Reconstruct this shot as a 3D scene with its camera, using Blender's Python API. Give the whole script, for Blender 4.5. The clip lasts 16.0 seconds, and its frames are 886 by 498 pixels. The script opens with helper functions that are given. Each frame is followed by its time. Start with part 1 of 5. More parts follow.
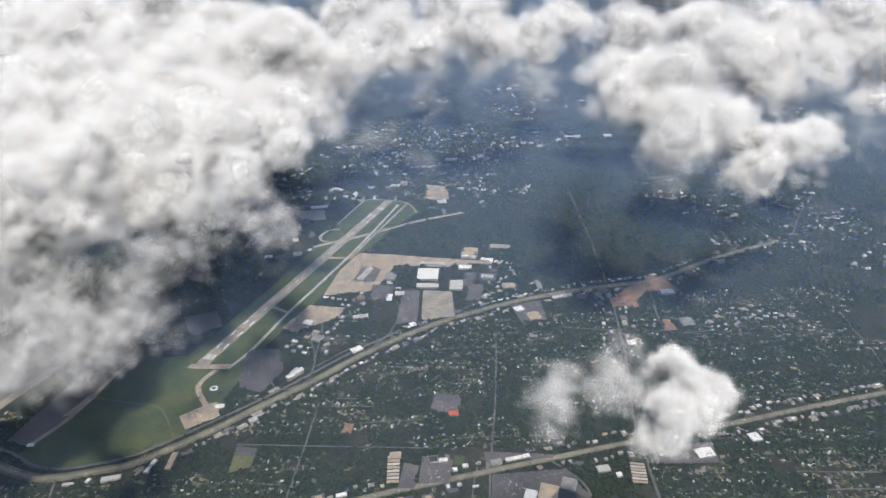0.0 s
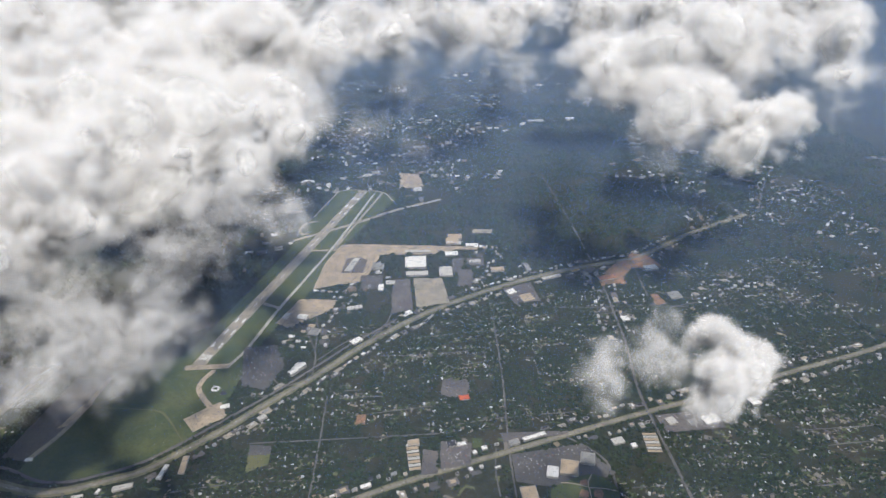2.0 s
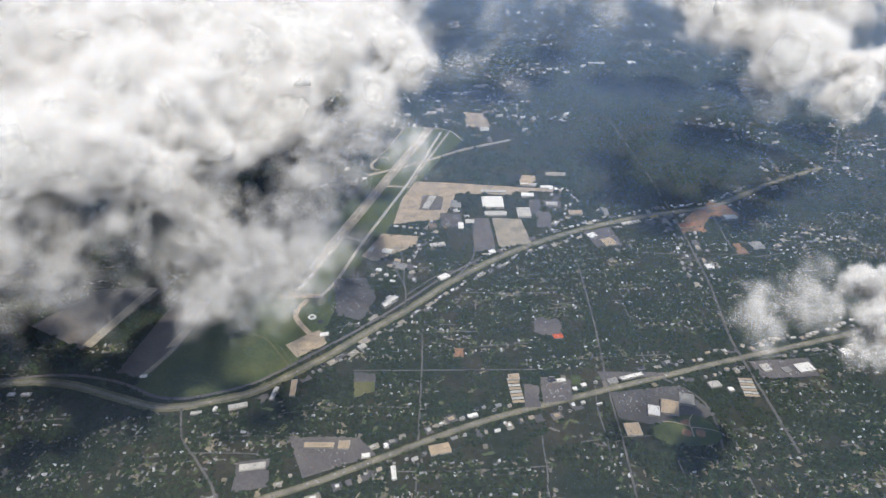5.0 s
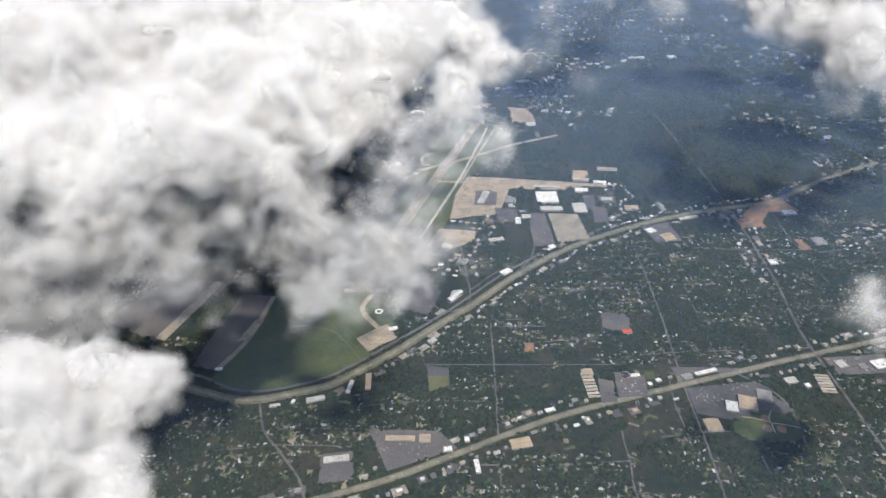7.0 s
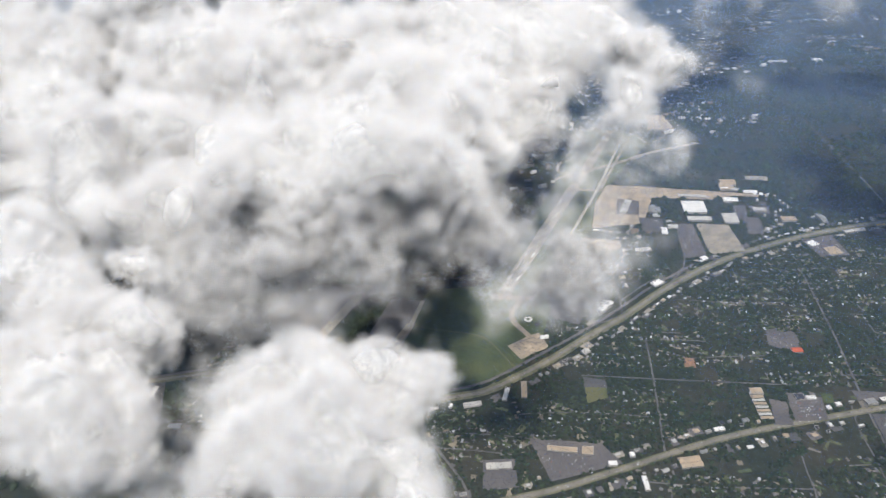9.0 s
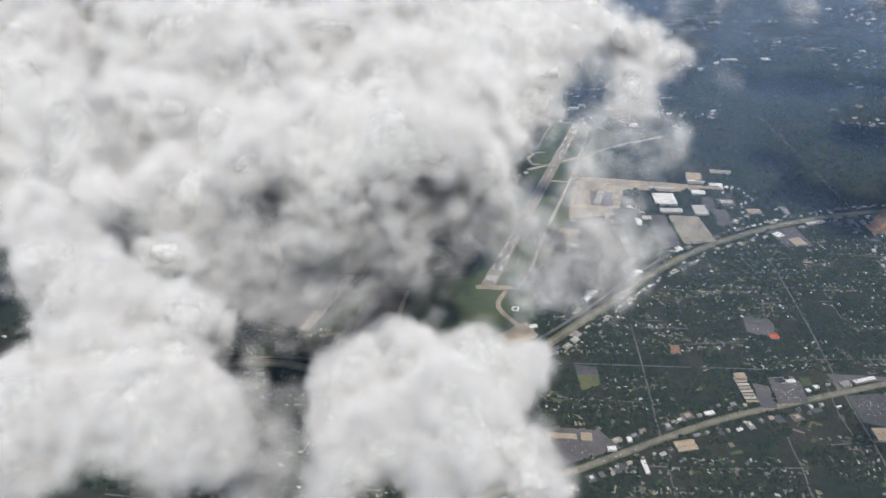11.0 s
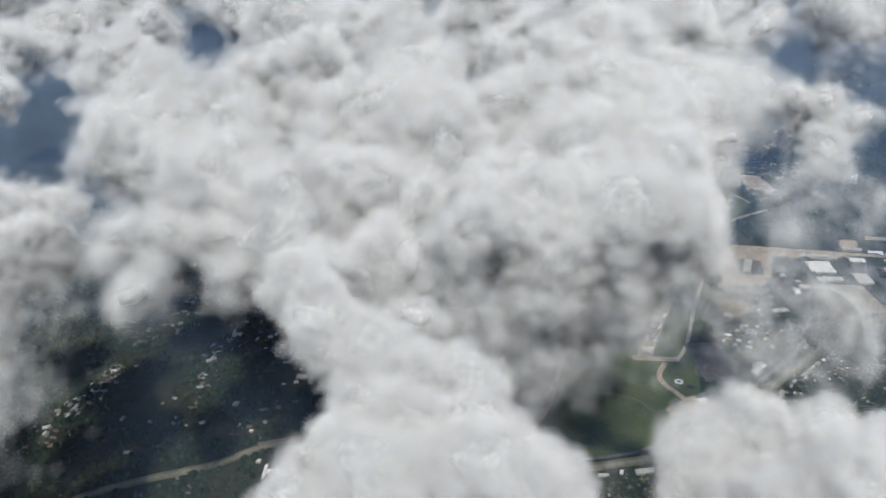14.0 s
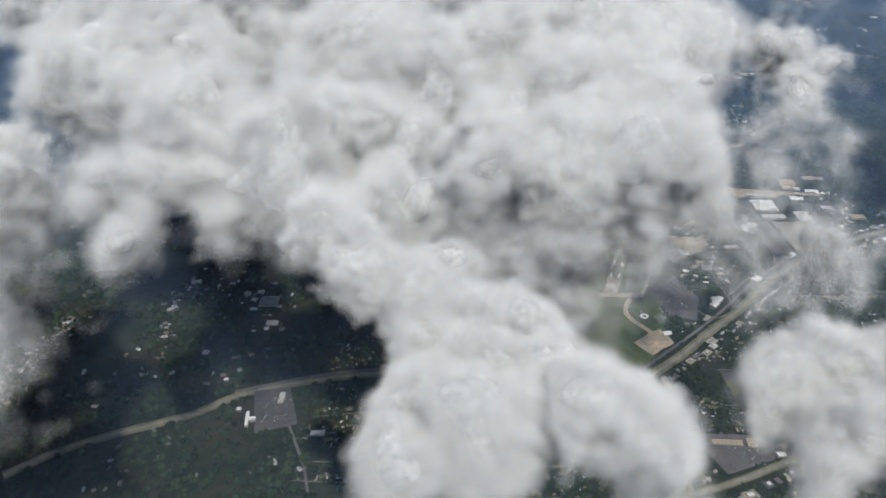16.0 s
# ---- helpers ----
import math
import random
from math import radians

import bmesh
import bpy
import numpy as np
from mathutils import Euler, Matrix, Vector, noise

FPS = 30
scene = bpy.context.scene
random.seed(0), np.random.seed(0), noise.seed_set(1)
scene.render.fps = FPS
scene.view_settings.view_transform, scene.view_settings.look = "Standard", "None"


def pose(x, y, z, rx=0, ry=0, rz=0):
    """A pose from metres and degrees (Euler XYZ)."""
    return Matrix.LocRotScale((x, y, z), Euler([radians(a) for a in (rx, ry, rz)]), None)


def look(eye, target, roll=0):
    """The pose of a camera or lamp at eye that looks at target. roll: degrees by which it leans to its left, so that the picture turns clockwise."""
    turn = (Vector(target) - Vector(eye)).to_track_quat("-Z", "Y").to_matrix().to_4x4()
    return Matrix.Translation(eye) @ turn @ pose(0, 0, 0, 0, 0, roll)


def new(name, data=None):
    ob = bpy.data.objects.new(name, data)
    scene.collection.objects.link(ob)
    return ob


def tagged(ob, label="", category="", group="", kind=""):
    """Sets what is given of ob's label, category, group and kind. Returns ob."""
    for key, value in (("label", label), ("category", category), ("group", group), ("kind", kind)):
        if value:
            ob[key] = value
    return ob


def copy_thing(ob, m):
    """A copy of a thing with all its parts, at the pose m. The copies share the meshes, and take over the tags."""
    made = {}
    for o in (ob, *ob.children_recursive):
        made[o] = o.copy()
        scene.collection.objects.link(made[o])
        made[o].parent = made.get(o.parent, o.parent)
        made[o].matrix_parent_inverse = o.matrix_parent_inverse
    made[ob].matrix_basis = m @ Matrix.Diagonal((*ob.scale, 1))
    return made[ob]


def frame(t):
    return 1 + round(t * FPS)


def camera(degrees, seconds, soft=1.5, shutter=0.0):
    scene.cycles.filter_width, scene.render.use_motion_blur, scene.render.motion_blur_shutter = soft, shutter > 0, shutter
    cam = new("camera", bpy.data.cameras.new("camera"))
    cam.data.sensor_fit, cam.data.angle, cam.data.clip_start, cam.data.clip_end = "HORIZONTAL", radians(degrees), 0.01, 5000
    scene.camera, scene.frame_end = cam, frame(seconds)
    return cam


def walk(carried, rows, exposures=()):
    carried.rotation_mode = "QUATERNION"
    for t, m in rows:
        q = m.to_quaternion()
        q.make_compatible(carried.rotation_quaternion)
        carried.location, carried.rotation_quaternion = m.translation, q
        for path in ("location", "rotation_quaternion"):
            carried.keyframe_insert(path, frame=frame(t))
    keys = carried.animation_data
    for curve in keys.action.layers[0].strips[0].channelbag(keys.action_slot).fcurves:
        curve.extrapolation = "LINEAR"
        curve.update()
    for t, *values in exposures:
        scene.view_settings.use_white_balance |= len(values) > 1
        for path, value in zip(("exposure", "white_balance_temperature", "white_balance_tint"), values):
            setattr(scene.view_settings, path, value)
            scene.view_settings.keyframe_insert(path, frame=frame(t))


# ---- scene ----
cam = camera(67.8, 16.0)
PATH = [
    (0, (-2.24, -0.118, 420.995), (-2.256, 1.674, 420.107), -1.6),
    (0.5, (-16.676, 0.178, 421.019), (-16.639, 1.973, 420.137), -0.3),
    (1, (-31.165, 0.417, 421.036), (-31.108, 2.21, 420.153), -1.4),
    (1.5, (-45.348, 0.598, 421.05), (-45.194, 2.375, 420.145), -1.5),
    (2, (-59.284, 0.635, 421.054), (-59.132, 2.403, 420.131), -1.8),
    (2.5, (-73.406, 0.543, 421.03), (-73.291, 2.297, 420.075), -2.9),
    (3, (-87.989, 0.384, 420.982), (-87.905, 2.107, 419.97), -2.9),
    (3.5, (-102.664, 0.493, 420.947), (-102.644, 2.188, 419.886), -2.8),
    (3.7, (-108.414, 0.634, 420.932), (-108.412, 2.315, 419.85), -2.7),
    (5.8, (-167.837, 2.827, 420.187), (-167.666, 4.512, 419.123), 0.8),
    (6, (-173.399, 3.01, 420.168), (-173.259, 4.697, 419.104), -0.5),
    (6.5, (-187.068, 3.404, 420.13), (-187.07, 5.098, 419.067), -1.8),
    (7, (-201.007, 3.543, 420.067), (-200.937, 5.224, 418.984), -0.6),
    (7.5, (-215.397, 3.443, 419.98), (-215.311, 5.12, 418.894), 0.2),
    (8, (-229.963, 3.21, 419.879), (-230.017, 4.941, 418.877), -1.8),
    (8.5, (-244.151, 3.059, 419.783), (-244.281, 4.776, 418.766), -3.6),
    (8.7, (-249.583, 3.025, 419.744), (-249.805, 4.721, 418.709), -4.6),
    (10.8, (-304.113, 3.131, 418.407), (-304.159, 4.816, 417.331), -1.3),
    (11, (-309.28, 3.052, 418.369), (-309.308, 4.736, 417.291), -1.0),
    (11.5, (-322.184, 2.613, 418.271), (-322.258, 4.296, 417.192), -2.9),
    (12, (-335.155, 1.883, 418.185), (-335.272, 3.625, 417.209), -2.0),
    (12.5, (-348.234, 0.946, 418.114), (-348.357, 2.699, 417.159), -1.1),
    (13, (-361.358, 0.065, 418.039), (-361.63, 1.835, 417.148), -5.2),
    (13.5, (-374.488, -0.571, 417.947), (-374.74, 1.204, 417.06), -4.0),
    (14, (-387.57, -0.949, 417.872), (-387.833, 0.827, 416.99), -4.5),
    (14.5, (-400.611, -1.08, 417.819), (-400.907, 0.688, 416.934), -4.8),
    (15, (-413.604, -0.873, 417.74), (-413.802, 0.878, 416.794), -3.7),
    (15.5, (-426.484, -0.576, 417.685), (-426.543, 1.141, 416.661), -1.5),
    (16, (-439.325, -0.364, 417.678), (-439.357, 1.341, 416.633), -1.7),
]
walk(cam, [(t, look(eye, target, roll)) for t, eye, target, roll in PATH],
     exposures=((0, 0.03, 6700, 10), (3.5, 0.03, 6700, 10), (6.5, 0.17, 6700, 10), (8.5, 0.11, 6650, 10), (11, -0.17, 6600, 9), (14.5, -0.40, 6450, 7), (16, -0.40, 6450, 7)))

# ---- daylight: high summer sun behind the camera, blue sky ----
SUN_UP, SUN_TURN = 65.0, -22.0          # degrees: height, and turn of the sun's way from straight ahead
world = bpy.data.worlds.new("sky")
scene.world = world
world.use_nodes = True
wn = world.node_tree.nodes
sky = wn.new("ShaderNodeTexSky")
sky.sky_type, sky.sun_disc = "NISHITA", False
sky.sun_elevation, sky.sun_rotation = radians(SUN_UP), radians(180.0 + SUN_TURN)
world.node_tree.links.new(sky.outputs["Color"], wn["Background"].inputs["Color"])
wn["Background"].inputs["Strength"].default_value = 0.09
sun = new("sun", bpy.data.lights.new("sun", "SUN"))
sun.data.energy, sun.data.angle, sun.data.color = 3.3, radians(0.5), (1.0, 0.96, 0.9)
sun.matrix_world = pose(0, 0, 900, 90.0 - SUN_UP, 0, -SUN_TURN)
SUN_WAY = sun.matrix_world.to_3x3() @ Vector((0, 0, 1))
scene.cycles.transparent_max_bounces = 80


# ---- materials ----
def material(name, base, rough=0.9, spread=0.12, scale=0.3, fine=2.0, second=None, bump=0.0, by="none", metal=0.0, colours=None):
    """A rough surface whose colour drifts at two scales, towards `second` if given; by: per object or per island changes."""
    m = bpy.data.materials.new(name)
    m.use_nodes = True
    t, n, k = m.node_tree, m.node_tree.nodes, m.node_tree.links
    b = n["Principled BSDF"]
    b.inputs["Roughness"].default_value, b.inputs["Metallic"].default_value = rough, metal
    b.inputs["Specular IOR Level"].default_value = 0.25
    geo = n.new("ShaderNodeNewGeometry")
    large, small = n.new("ShaderNodeTexNoise"), n.new("ShaderNodeTexNoise")
    for tex, s, d in ((large, scale, 5.0), (small, fine, 3.0)):
        k.new(geo.outputs["Position"], tex.inputs["Vector"])
        tex.inputs["Scale"].default_value, tex.inputs["Detail"].default_value = s, d
    mix = n.new("ShaderNodeMix")
    mix.data_type = "RGBA"
    mix.inputs[6].default_value = (*base, 1)
    mix.inputs[7].default_value = (*(second or [c * 0.6 for c in base]), 1)
    ramp = n.new("ShaderNodeMapRange")
    ramp.inputs[1].default_value, ramp.inputs[2].default_value = 0.38, 0.66
    k.new(large.outputs["Fac"], ramp.inputs[0])
    k.new(ramp.outputs[0], mix.inputs[0])
    last = mix.outputs[2]
    if by != "none":
        rnd = n.new("ShaderNodeObjectInfo").outputs["Random"] if by == "object" else geo.outputs["Random Per Island"]
        if colours:
            table = n.new("ShaderNodeValToRGB")
            table.color_ramp.interpolation = "CONSTANT"
            el = table.color_ramp.elements
            while len(el) < len(colours):
                el.new(0.5)
            for i, c in enumerate(colours):
                el[i].position, el[i].color = i / len(colours), (*c, 1)
            k.new(rnd, table.inputs[0])
            mixc = n.new("ShaderNodeMix")
            mixc.data_type, mixc.blend_type = "RGBA", "MULTIPLY"
            mixc.inputs[0].default_value = 1.0
            k.new(last, mixc.inputs[6])
            k.new(table.outputs[0], mixc.inputs[7])
            last = mixc.outputs[2]
        else:
            hsv = n.new("ShaderNodeHueSaturation")
            val = n.new("ShaderNodeMapRange")
            val.inputs[3].default_value, val.inputs[4].default_value = 0.55, 1.45
            k.new(rnd, val.inputs[0])
            k.new(val.outputs[0], hsv.inputs["Value"])
            k.new(last, hsv.inputs["Color"])
            last = hsv.outputs[0]
    grain = n.new("ShaderNodeHueSaturation")
    gv = n.new("ShaderNodeMapRange")
    gv.inputs[3].default_value, gv.inputs[4].default_value = 1 - 2 * spread, 1 + 2 * spread
    k.new(small.outputs["Fac"], gv.inputs[0])
    k.new(gv.outputs[0], grain.inputs["Value"])
    k.new(last, grain.inputs["Color"])
    k.new(grain.outputs[0], b.inputs["Base Color"])
    if bump:
        bp = n.new("ShaderNodeBump")
        bp.inputs["Strength"].default_value, bp.inputs["Distance"].default_value = 0.6, bump
        k.new(small.outputs["Fac"], bp.inputs["Height"])
        k.new(bp.outputs[0], b.inputs["Normal"])
    return m


def cloud_material(name):
    """The dense white heart of a cloud: scatters light and lets a little through."""
    m = bpy.data.materials.new(name)
    m.use_nodes = True
    n, k = m.node_tree.nodes, m.node_tree.links
    n.remove(n["Principled BSDF"])
    dif, tra, mix = n.new("ShaderNodeBsdfDiffuse"), n.new("ShaderNodeBsdfTranslucent"), n.new("ShaderNodeMixShader")
    dif.inputs[0].default_value = tra.inputs[0].default_value = (0.95, 0.955, 0.96, 1)
    mix.inputs[0].default_value = 0.28
    k.new(dif.outputs[0], mix.inputs[1])
    k.new(tra.outputs[0], mix.inputs[2])
    k.new(mix.outputs[0], n["Material Output"].inputs["Surface"])
    return m


def vapour_material(name, cover, scale):
    """White vapour in soft flecks: each is densest in its middle, uneven in space, and scatters light alike on all sides."""
    m = bpy.data.materials.new(name)
    m.use_nodes = True
    n, k = m.node_tree.nodes, m.node_tree.links
    n.remove(n["Principled BSDF"])
    dif, to_sun = n.new("ShaderNodeBsdfDiffuse"), n.new("ShaderNodeCombineXYZ")
    dif.inputs[0].default_value = (0.96, 0.965, 0.97, 1)
    for i in range(3):                               # droplets have no face: every fleck takes the sun alike
        to_sun.inputs[i].default_value = SUN_WAY[i]
    tra, mix = n.new("ShaderNodeBsdfTranslucent"), n.new("ShaderNodeMixShader")
    tra.inputs[0].default_value, mix.inputs[0].default_value = dif.inputs[0].default_value, 0.27
    for way, sh in ((1, dif), (2, tra)):
        k.new(to_sun.outputs[0], sh.inputs["Normal"])
        k.new(sh.outputs[0], mix.inputs[way])
    uv, mid, far2 = n.new("ShaderNodeUVMap"), n.new("ShaderNodeVectorMath"), n.new("ShaderNodeVectorMath")
    uv.uv_map = "fleck"
    mid.operation, far2.operation = "SUBTRACT", "DOT_PRODUCT"
    mid.inputs[1].default_value = (0.5, 0.5, 0.0)
    k.new(uv.outputs[0], mid.inputs[0])
    k.new(mid.outputs[0], far2.inputs[0])
    k.new(mid.outputs[0], far2.inputs[1])
    fall, square, times = n.new("ShaderNodeMapRange"), n.new("ShaderNodeMath"), n.new("ShaderNodeMath")
    for i, v in enumerate((0.0, 0.25, 1.0, 0.0)):
        fall.inputs[i + 1].default_value = v
    k.new(far2.outputs["Value"], fall.inputs[0])
    square.operation, square.inputs[1].default_value = "POWER", 1.4
    k.new(fall.outputs[0], square.inputs[0])
    geo, tex, rng = n.new("ShaderNodeNewGeometry"), n.new("ShaderNodeTexNoise"), n.new("ShaderNodeMapRange")
    k.new(geo.outputs["Position"], tex.inputs["Vector"])
    tex.inputs["Scale"].default_value, tex.inputs["Detail"].default_value = scale, 3.0
    for i, v in enumerate((0.36, 0.64, cover * 0.55, min(1.0, cover * 1.4))):
        rng.inputs[i + 1].default_value = v
    k.new(tex.outputs["Fac"], rng.inputs[0])
    times.operation = "MULTIPLY"
    k.new(square.outputs[0], times.inputs[0])
    k.new(rng.outputs[0], times.inputs[1])
    veil, out = n.new("ShaderNodeBsdfTransparent"), n.new("ShaderNodeMixShader")
    k.new(times.outputs[0], out.inputs[0])
    k.new(veil.outputs[0], out.inputs[1])
    k.new(mix.outputs[0], out.inputs[2])
    k.new(out.outputs[0], n["Material Output"].inputs["Surface"])
    return m


def airlight_sheet_material(name, tint, cover, scale, near, far):
    """Airlight put into colour: a flat blue tinted sheet whose cover rises from y = near to y = far, uneven in space.
    """
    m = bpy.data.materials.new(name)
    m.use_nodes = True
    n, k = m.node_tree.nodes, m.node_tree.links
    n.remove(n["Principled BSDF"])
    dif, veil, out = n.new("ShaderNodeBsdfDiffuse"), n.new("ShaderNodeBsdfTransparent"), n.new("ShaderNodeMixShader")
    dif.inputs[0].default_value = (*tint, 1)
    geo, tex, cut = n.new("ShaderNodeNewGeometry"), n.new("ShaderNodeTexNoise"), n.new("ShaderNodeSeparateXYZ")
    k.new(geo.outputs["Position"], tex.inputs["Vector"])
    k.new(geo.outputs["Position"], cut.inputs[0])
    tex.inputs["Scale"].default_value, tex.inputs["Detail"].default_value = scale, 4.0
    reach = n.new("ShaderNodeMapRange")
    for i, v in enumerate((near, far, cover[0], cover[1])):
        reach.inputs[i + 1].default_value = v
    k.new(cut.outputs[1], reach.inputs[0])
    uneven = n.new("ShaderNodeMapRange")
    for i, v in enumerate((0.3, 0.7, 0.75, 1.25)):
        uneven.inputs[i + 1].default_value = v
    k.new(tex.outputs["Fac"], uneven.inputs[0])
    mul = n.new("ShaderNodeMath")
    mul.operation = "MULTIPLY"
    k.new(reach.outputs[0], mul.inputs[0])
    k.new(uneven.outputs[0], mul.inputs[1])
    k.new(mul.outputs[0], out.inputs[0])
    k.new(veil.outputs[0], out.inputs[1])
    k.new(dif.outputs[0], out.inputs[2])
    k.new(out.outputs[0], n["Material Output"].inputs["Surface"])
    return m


M = {
    "ground": material("woodland_floor", (0.020, 0.030, 0.016), spread=0.35, scale=0.018, fine=0.16, second=(0.046, 0.044, 0.026)),
    "leaf": material("foliage", (0.020, 0.037, 0.016), spread=0.3, scale=0.02, fine=0.5, second=(0.034, 0.046, 0.020), by="island"),
    "grass": material("mown_grass", (0.088, 0.105, 0.042), spread=0.2, scale=0.035, fine=0.3, second=(0.052, 0.078, 0.034)),
    "dry": material("dry_grass", (0.13, 0.13, 0.06), spread=0.15, scale=0.04, fine=0.4, second=(0.09, 0.11, 0.045)),
    "asphalt": material("asphalt", (0.115, 0.11, 0.105), spread=0.15, scale=0.05, fine=0.6, second=(0.085, 0.083, 0.082)),
    "oldasphalt": material("weathered_asphalt", (0.15, 0.135, 0.125), spread=0.15, scale=0.03, fine=0.4, second=(0.105, 0.10, 0.10)),
    "road": material("road_surface", (0.25, 0.225, 0.175), spread=0.16, scale=0.07, fine=0.5, second=(0.165, 0.15, 0.125)),
    "runway": material("runway_concrete", (0.36, 0.315, 0.245), spread=0.2, scale=0.06, fine=0.4, second=(0.24, 0.22, 0.185)),
    "paleway": material("new_concrete", (0.46, 0.43, 0.36), spread=0.12, scale=0.06, fine=0.5, second=(0.36, 0.33, 0.28)),
    "apron": material("apron_concrete", (0.44, 0.35, 0.25), spread=0.25, scale=0.08, fine=0.35, second=(0.27, 0.235, 0.19)),
    "verge": material("highway_verge", (0.19, 0.175, 0.105), spread=0.2, scale=0.07, fine=0.4, second=(0.10, 0.11, 0.06)),
    "redsoil": material("red_clay", (0.30, 0.165, 0.10), spread=0.25, scale=0.11, fine=0.5, second=(0.15, 0.125, 0.085)),
    "paint": material("white_paint", (0.78, 0.77, 0.74), spread=0.06, scale=0.3, fine=1.0, second=(0.6, 0.6, 0.58)),
    "white": material("white_roof", (0.80, 0.79, 0.76), spread=0.06, scale=0.12, fine=0.7, second=(0.66, 0.65, 0.62)),
    "light": material("pale_roof", (0.52, 0.50, 0.46), spread=0.1, scale=0.12, fine=0.7, second=(0.40, 0.39, 0.36)),
    "tan": material("tan_roof", (0.45, 0.35, 0.24), spread=0.1, scale=0.12, fine=0.7, second=(0.36, 0.29, 0.21)),
    "grey": material("grey_roof", (0.27, 0.27, 0.26), spread=0.1, scale=0.12, fine=0.7, second=(0.20, 0.20, 0.195)),
    "dark": material("dark_roof", (0.05, 0.05, 0.06), spread=0.1, scale=0.1, fine=0.7),
    "rust": material("rusty_roof", (0.40, 0.20, 0.12), spread=0.12, scale=0.12, fine=0.7),
    "red": material("red_roof", (0.60, 0.14, 0.07), spread=0.1, scale=0.12, fine=0.7),
    "yellow": material("yellow_roof", (0.65, 0.42, 0.08), spread=0.1, scale=0.12, fine=0.7),
    "wall": material("painted_wall", (0.45, 0.42, 0.37), spread=0.1, scale=0.2, fine=1.0),
    "trunk": material("bark", (0.09, 0.065, 0.045), spread=0.2, scale=0.5, fine=3.0),
    "homes": material("house_roofs", (1.0, 1.0, 1.0), spread=0.1, scale=0.3, fine=1.0, second=(0.8, 0.8, 0.8), by="island",
                      colours=((0.40, 0.39, 0.37), (0.22, 0.19, 0.165), (0.17, 0.16, 0.155), (0.32, 0.30, 0.28), (0.12, 0.11, 0.105), (0.22, 0.17, 0.13), (0.60, 0.59, 0.57), (0.15, 0.135, 0.125), (0.20, 0.19, 0.18))),
    "lane": material("street_surface", (0.15, 0.14, 0.125), spread=0.12, scale=0.05, fine=0.5, second=(0.08, 0.078, 0.072)),
    "home": material("house_roof", (1.0, 1.0, 1.0), spread=0.1, scale=0.3, fine=1.0, second=(0.8, 0.8, 0.8), by="object",
                     colours=((0.40, 0.39, 0.37), (0.22, 0.19, 0.165), (0.17, 0.16, 0.155), (0.32, 0.30, 0.28), (0.12, 0.11, 0.105), (0.22, 0.17, 0.13), (0.60, 0.59, 0.57), (0.15, 0.135, 0.125), (0.20, 0.19, 0.18))),
    "plots": material("worn_plots", (1.0, 1.0, 1.0), spread=0.12, scale=0.2, fine=1.0, second=(0.85, 0.85, 0.85), by="island",
                      colours=((0.23, 0.19, 0.13), (0.16, 0.145, 0.10), (0.30, 0.25, 0.17), (0.12, 0.125, 0.06), (0.19, 0.17, 0.14), (0.09, 0.11, 0.05))),
    "cars": material("car_paint", (1.0, 1.0, 1.0), rough=0.35, spread=0.02, by="island", second=(0.95, 0.95, 0.95),
                     colours=((0.55, 0.55, 0.55), (0.05, 0.05, 0.06), (0.22, 0.22, 0.23), (0.22, 0.08, 0.07), (0.10, 0.11, 0.15), (0.40, 0.39, 0.37))),
    "core": cloud_material("cloud"),
    "vapour": vapour_material("cloud_vapour", 0.18, 0.06),
    "wisp": vapour_material("cloud_wisp", 0.048, 0.09),
    # blue distance tint painted on flat sheets, stronger towards the far land
    "haze": airlight_sheet_material("haze", (0.33, 0.50, 0.82), (0.0075, 0.052), 0.004, 350.0, 1250.0),
}


# ---- building blocks ----
def part(name, bm, mat, parent=None, label="", smooth=False):
    """One mesh object from a bmesh, under a thing or a part."""
    me = bpy.data.meshes.new(name)
    bm.to_mesh(me)
    bm.free()
    me.materials.append(mat)
    if smooth:
        me.polygons.foreach_set("use_smooth", [True] * len(me.polygons))
    ob = new(name, me)
    if parent:
        ob.parent = parent
    if label:
        ob["label"] = label
    return ob


def mesh_from(name, verts, faces, mat, smooth=False):
    """One mesh object from arrays of places and of faces with equal corner counts."""
    me = bpy.data.meshes.new(name)
    verts, faces = np.asarray(verts, np.float32), np.asarray(faces, np.int32)
    me.vertices.add(len(verts))
    me.vertices.foreach_set("co", verts.ravel())
    me.loops.add(faces.size)
    me.loops.foreach_set("vertex_index", faces.ravel())
    me.polygons.add(len(faces))
    me.polygons.foreach_set("loop_start", np.arange(0, faces.size, faces.shape[1], dtype=np.int32))
    me.update(calc_edges=True)
    me.validate()
    if smooth:
        me.polygons.foreach_set("use_smooth", [True] * len(me.polygons))
    me.materials.append(mat)
    return new(name, me)


def smooth_line(pts, step=6.0, closed=False):
    """A smooth line through the points (Catmull-Rom), every few metres."""
    p = [np.array(q, float) for q in pts]
    n, out = len(p), []
    for i in range(n if closed else n - 1):
        a, b = p[i], p[(i + 1) % n]
        before = p[i - 1] if closed or i else 2 * a - b
        after = p[(i + 2) % n] if closed or i + 2 < n else 2 * b - a
        for s in np.linspace(0, 1, max(2, int(np.linalg.norm(b - a) / step)), endpoint=False):
            out.append(0.5 * (2 * a + (b - before) * s + (2 * before - 5 * a + 4 * b - after) * s**2 + (3 * a - before - 3 * b + after) * s**3))
    return np.array(out if closed else out + [p[-1]])


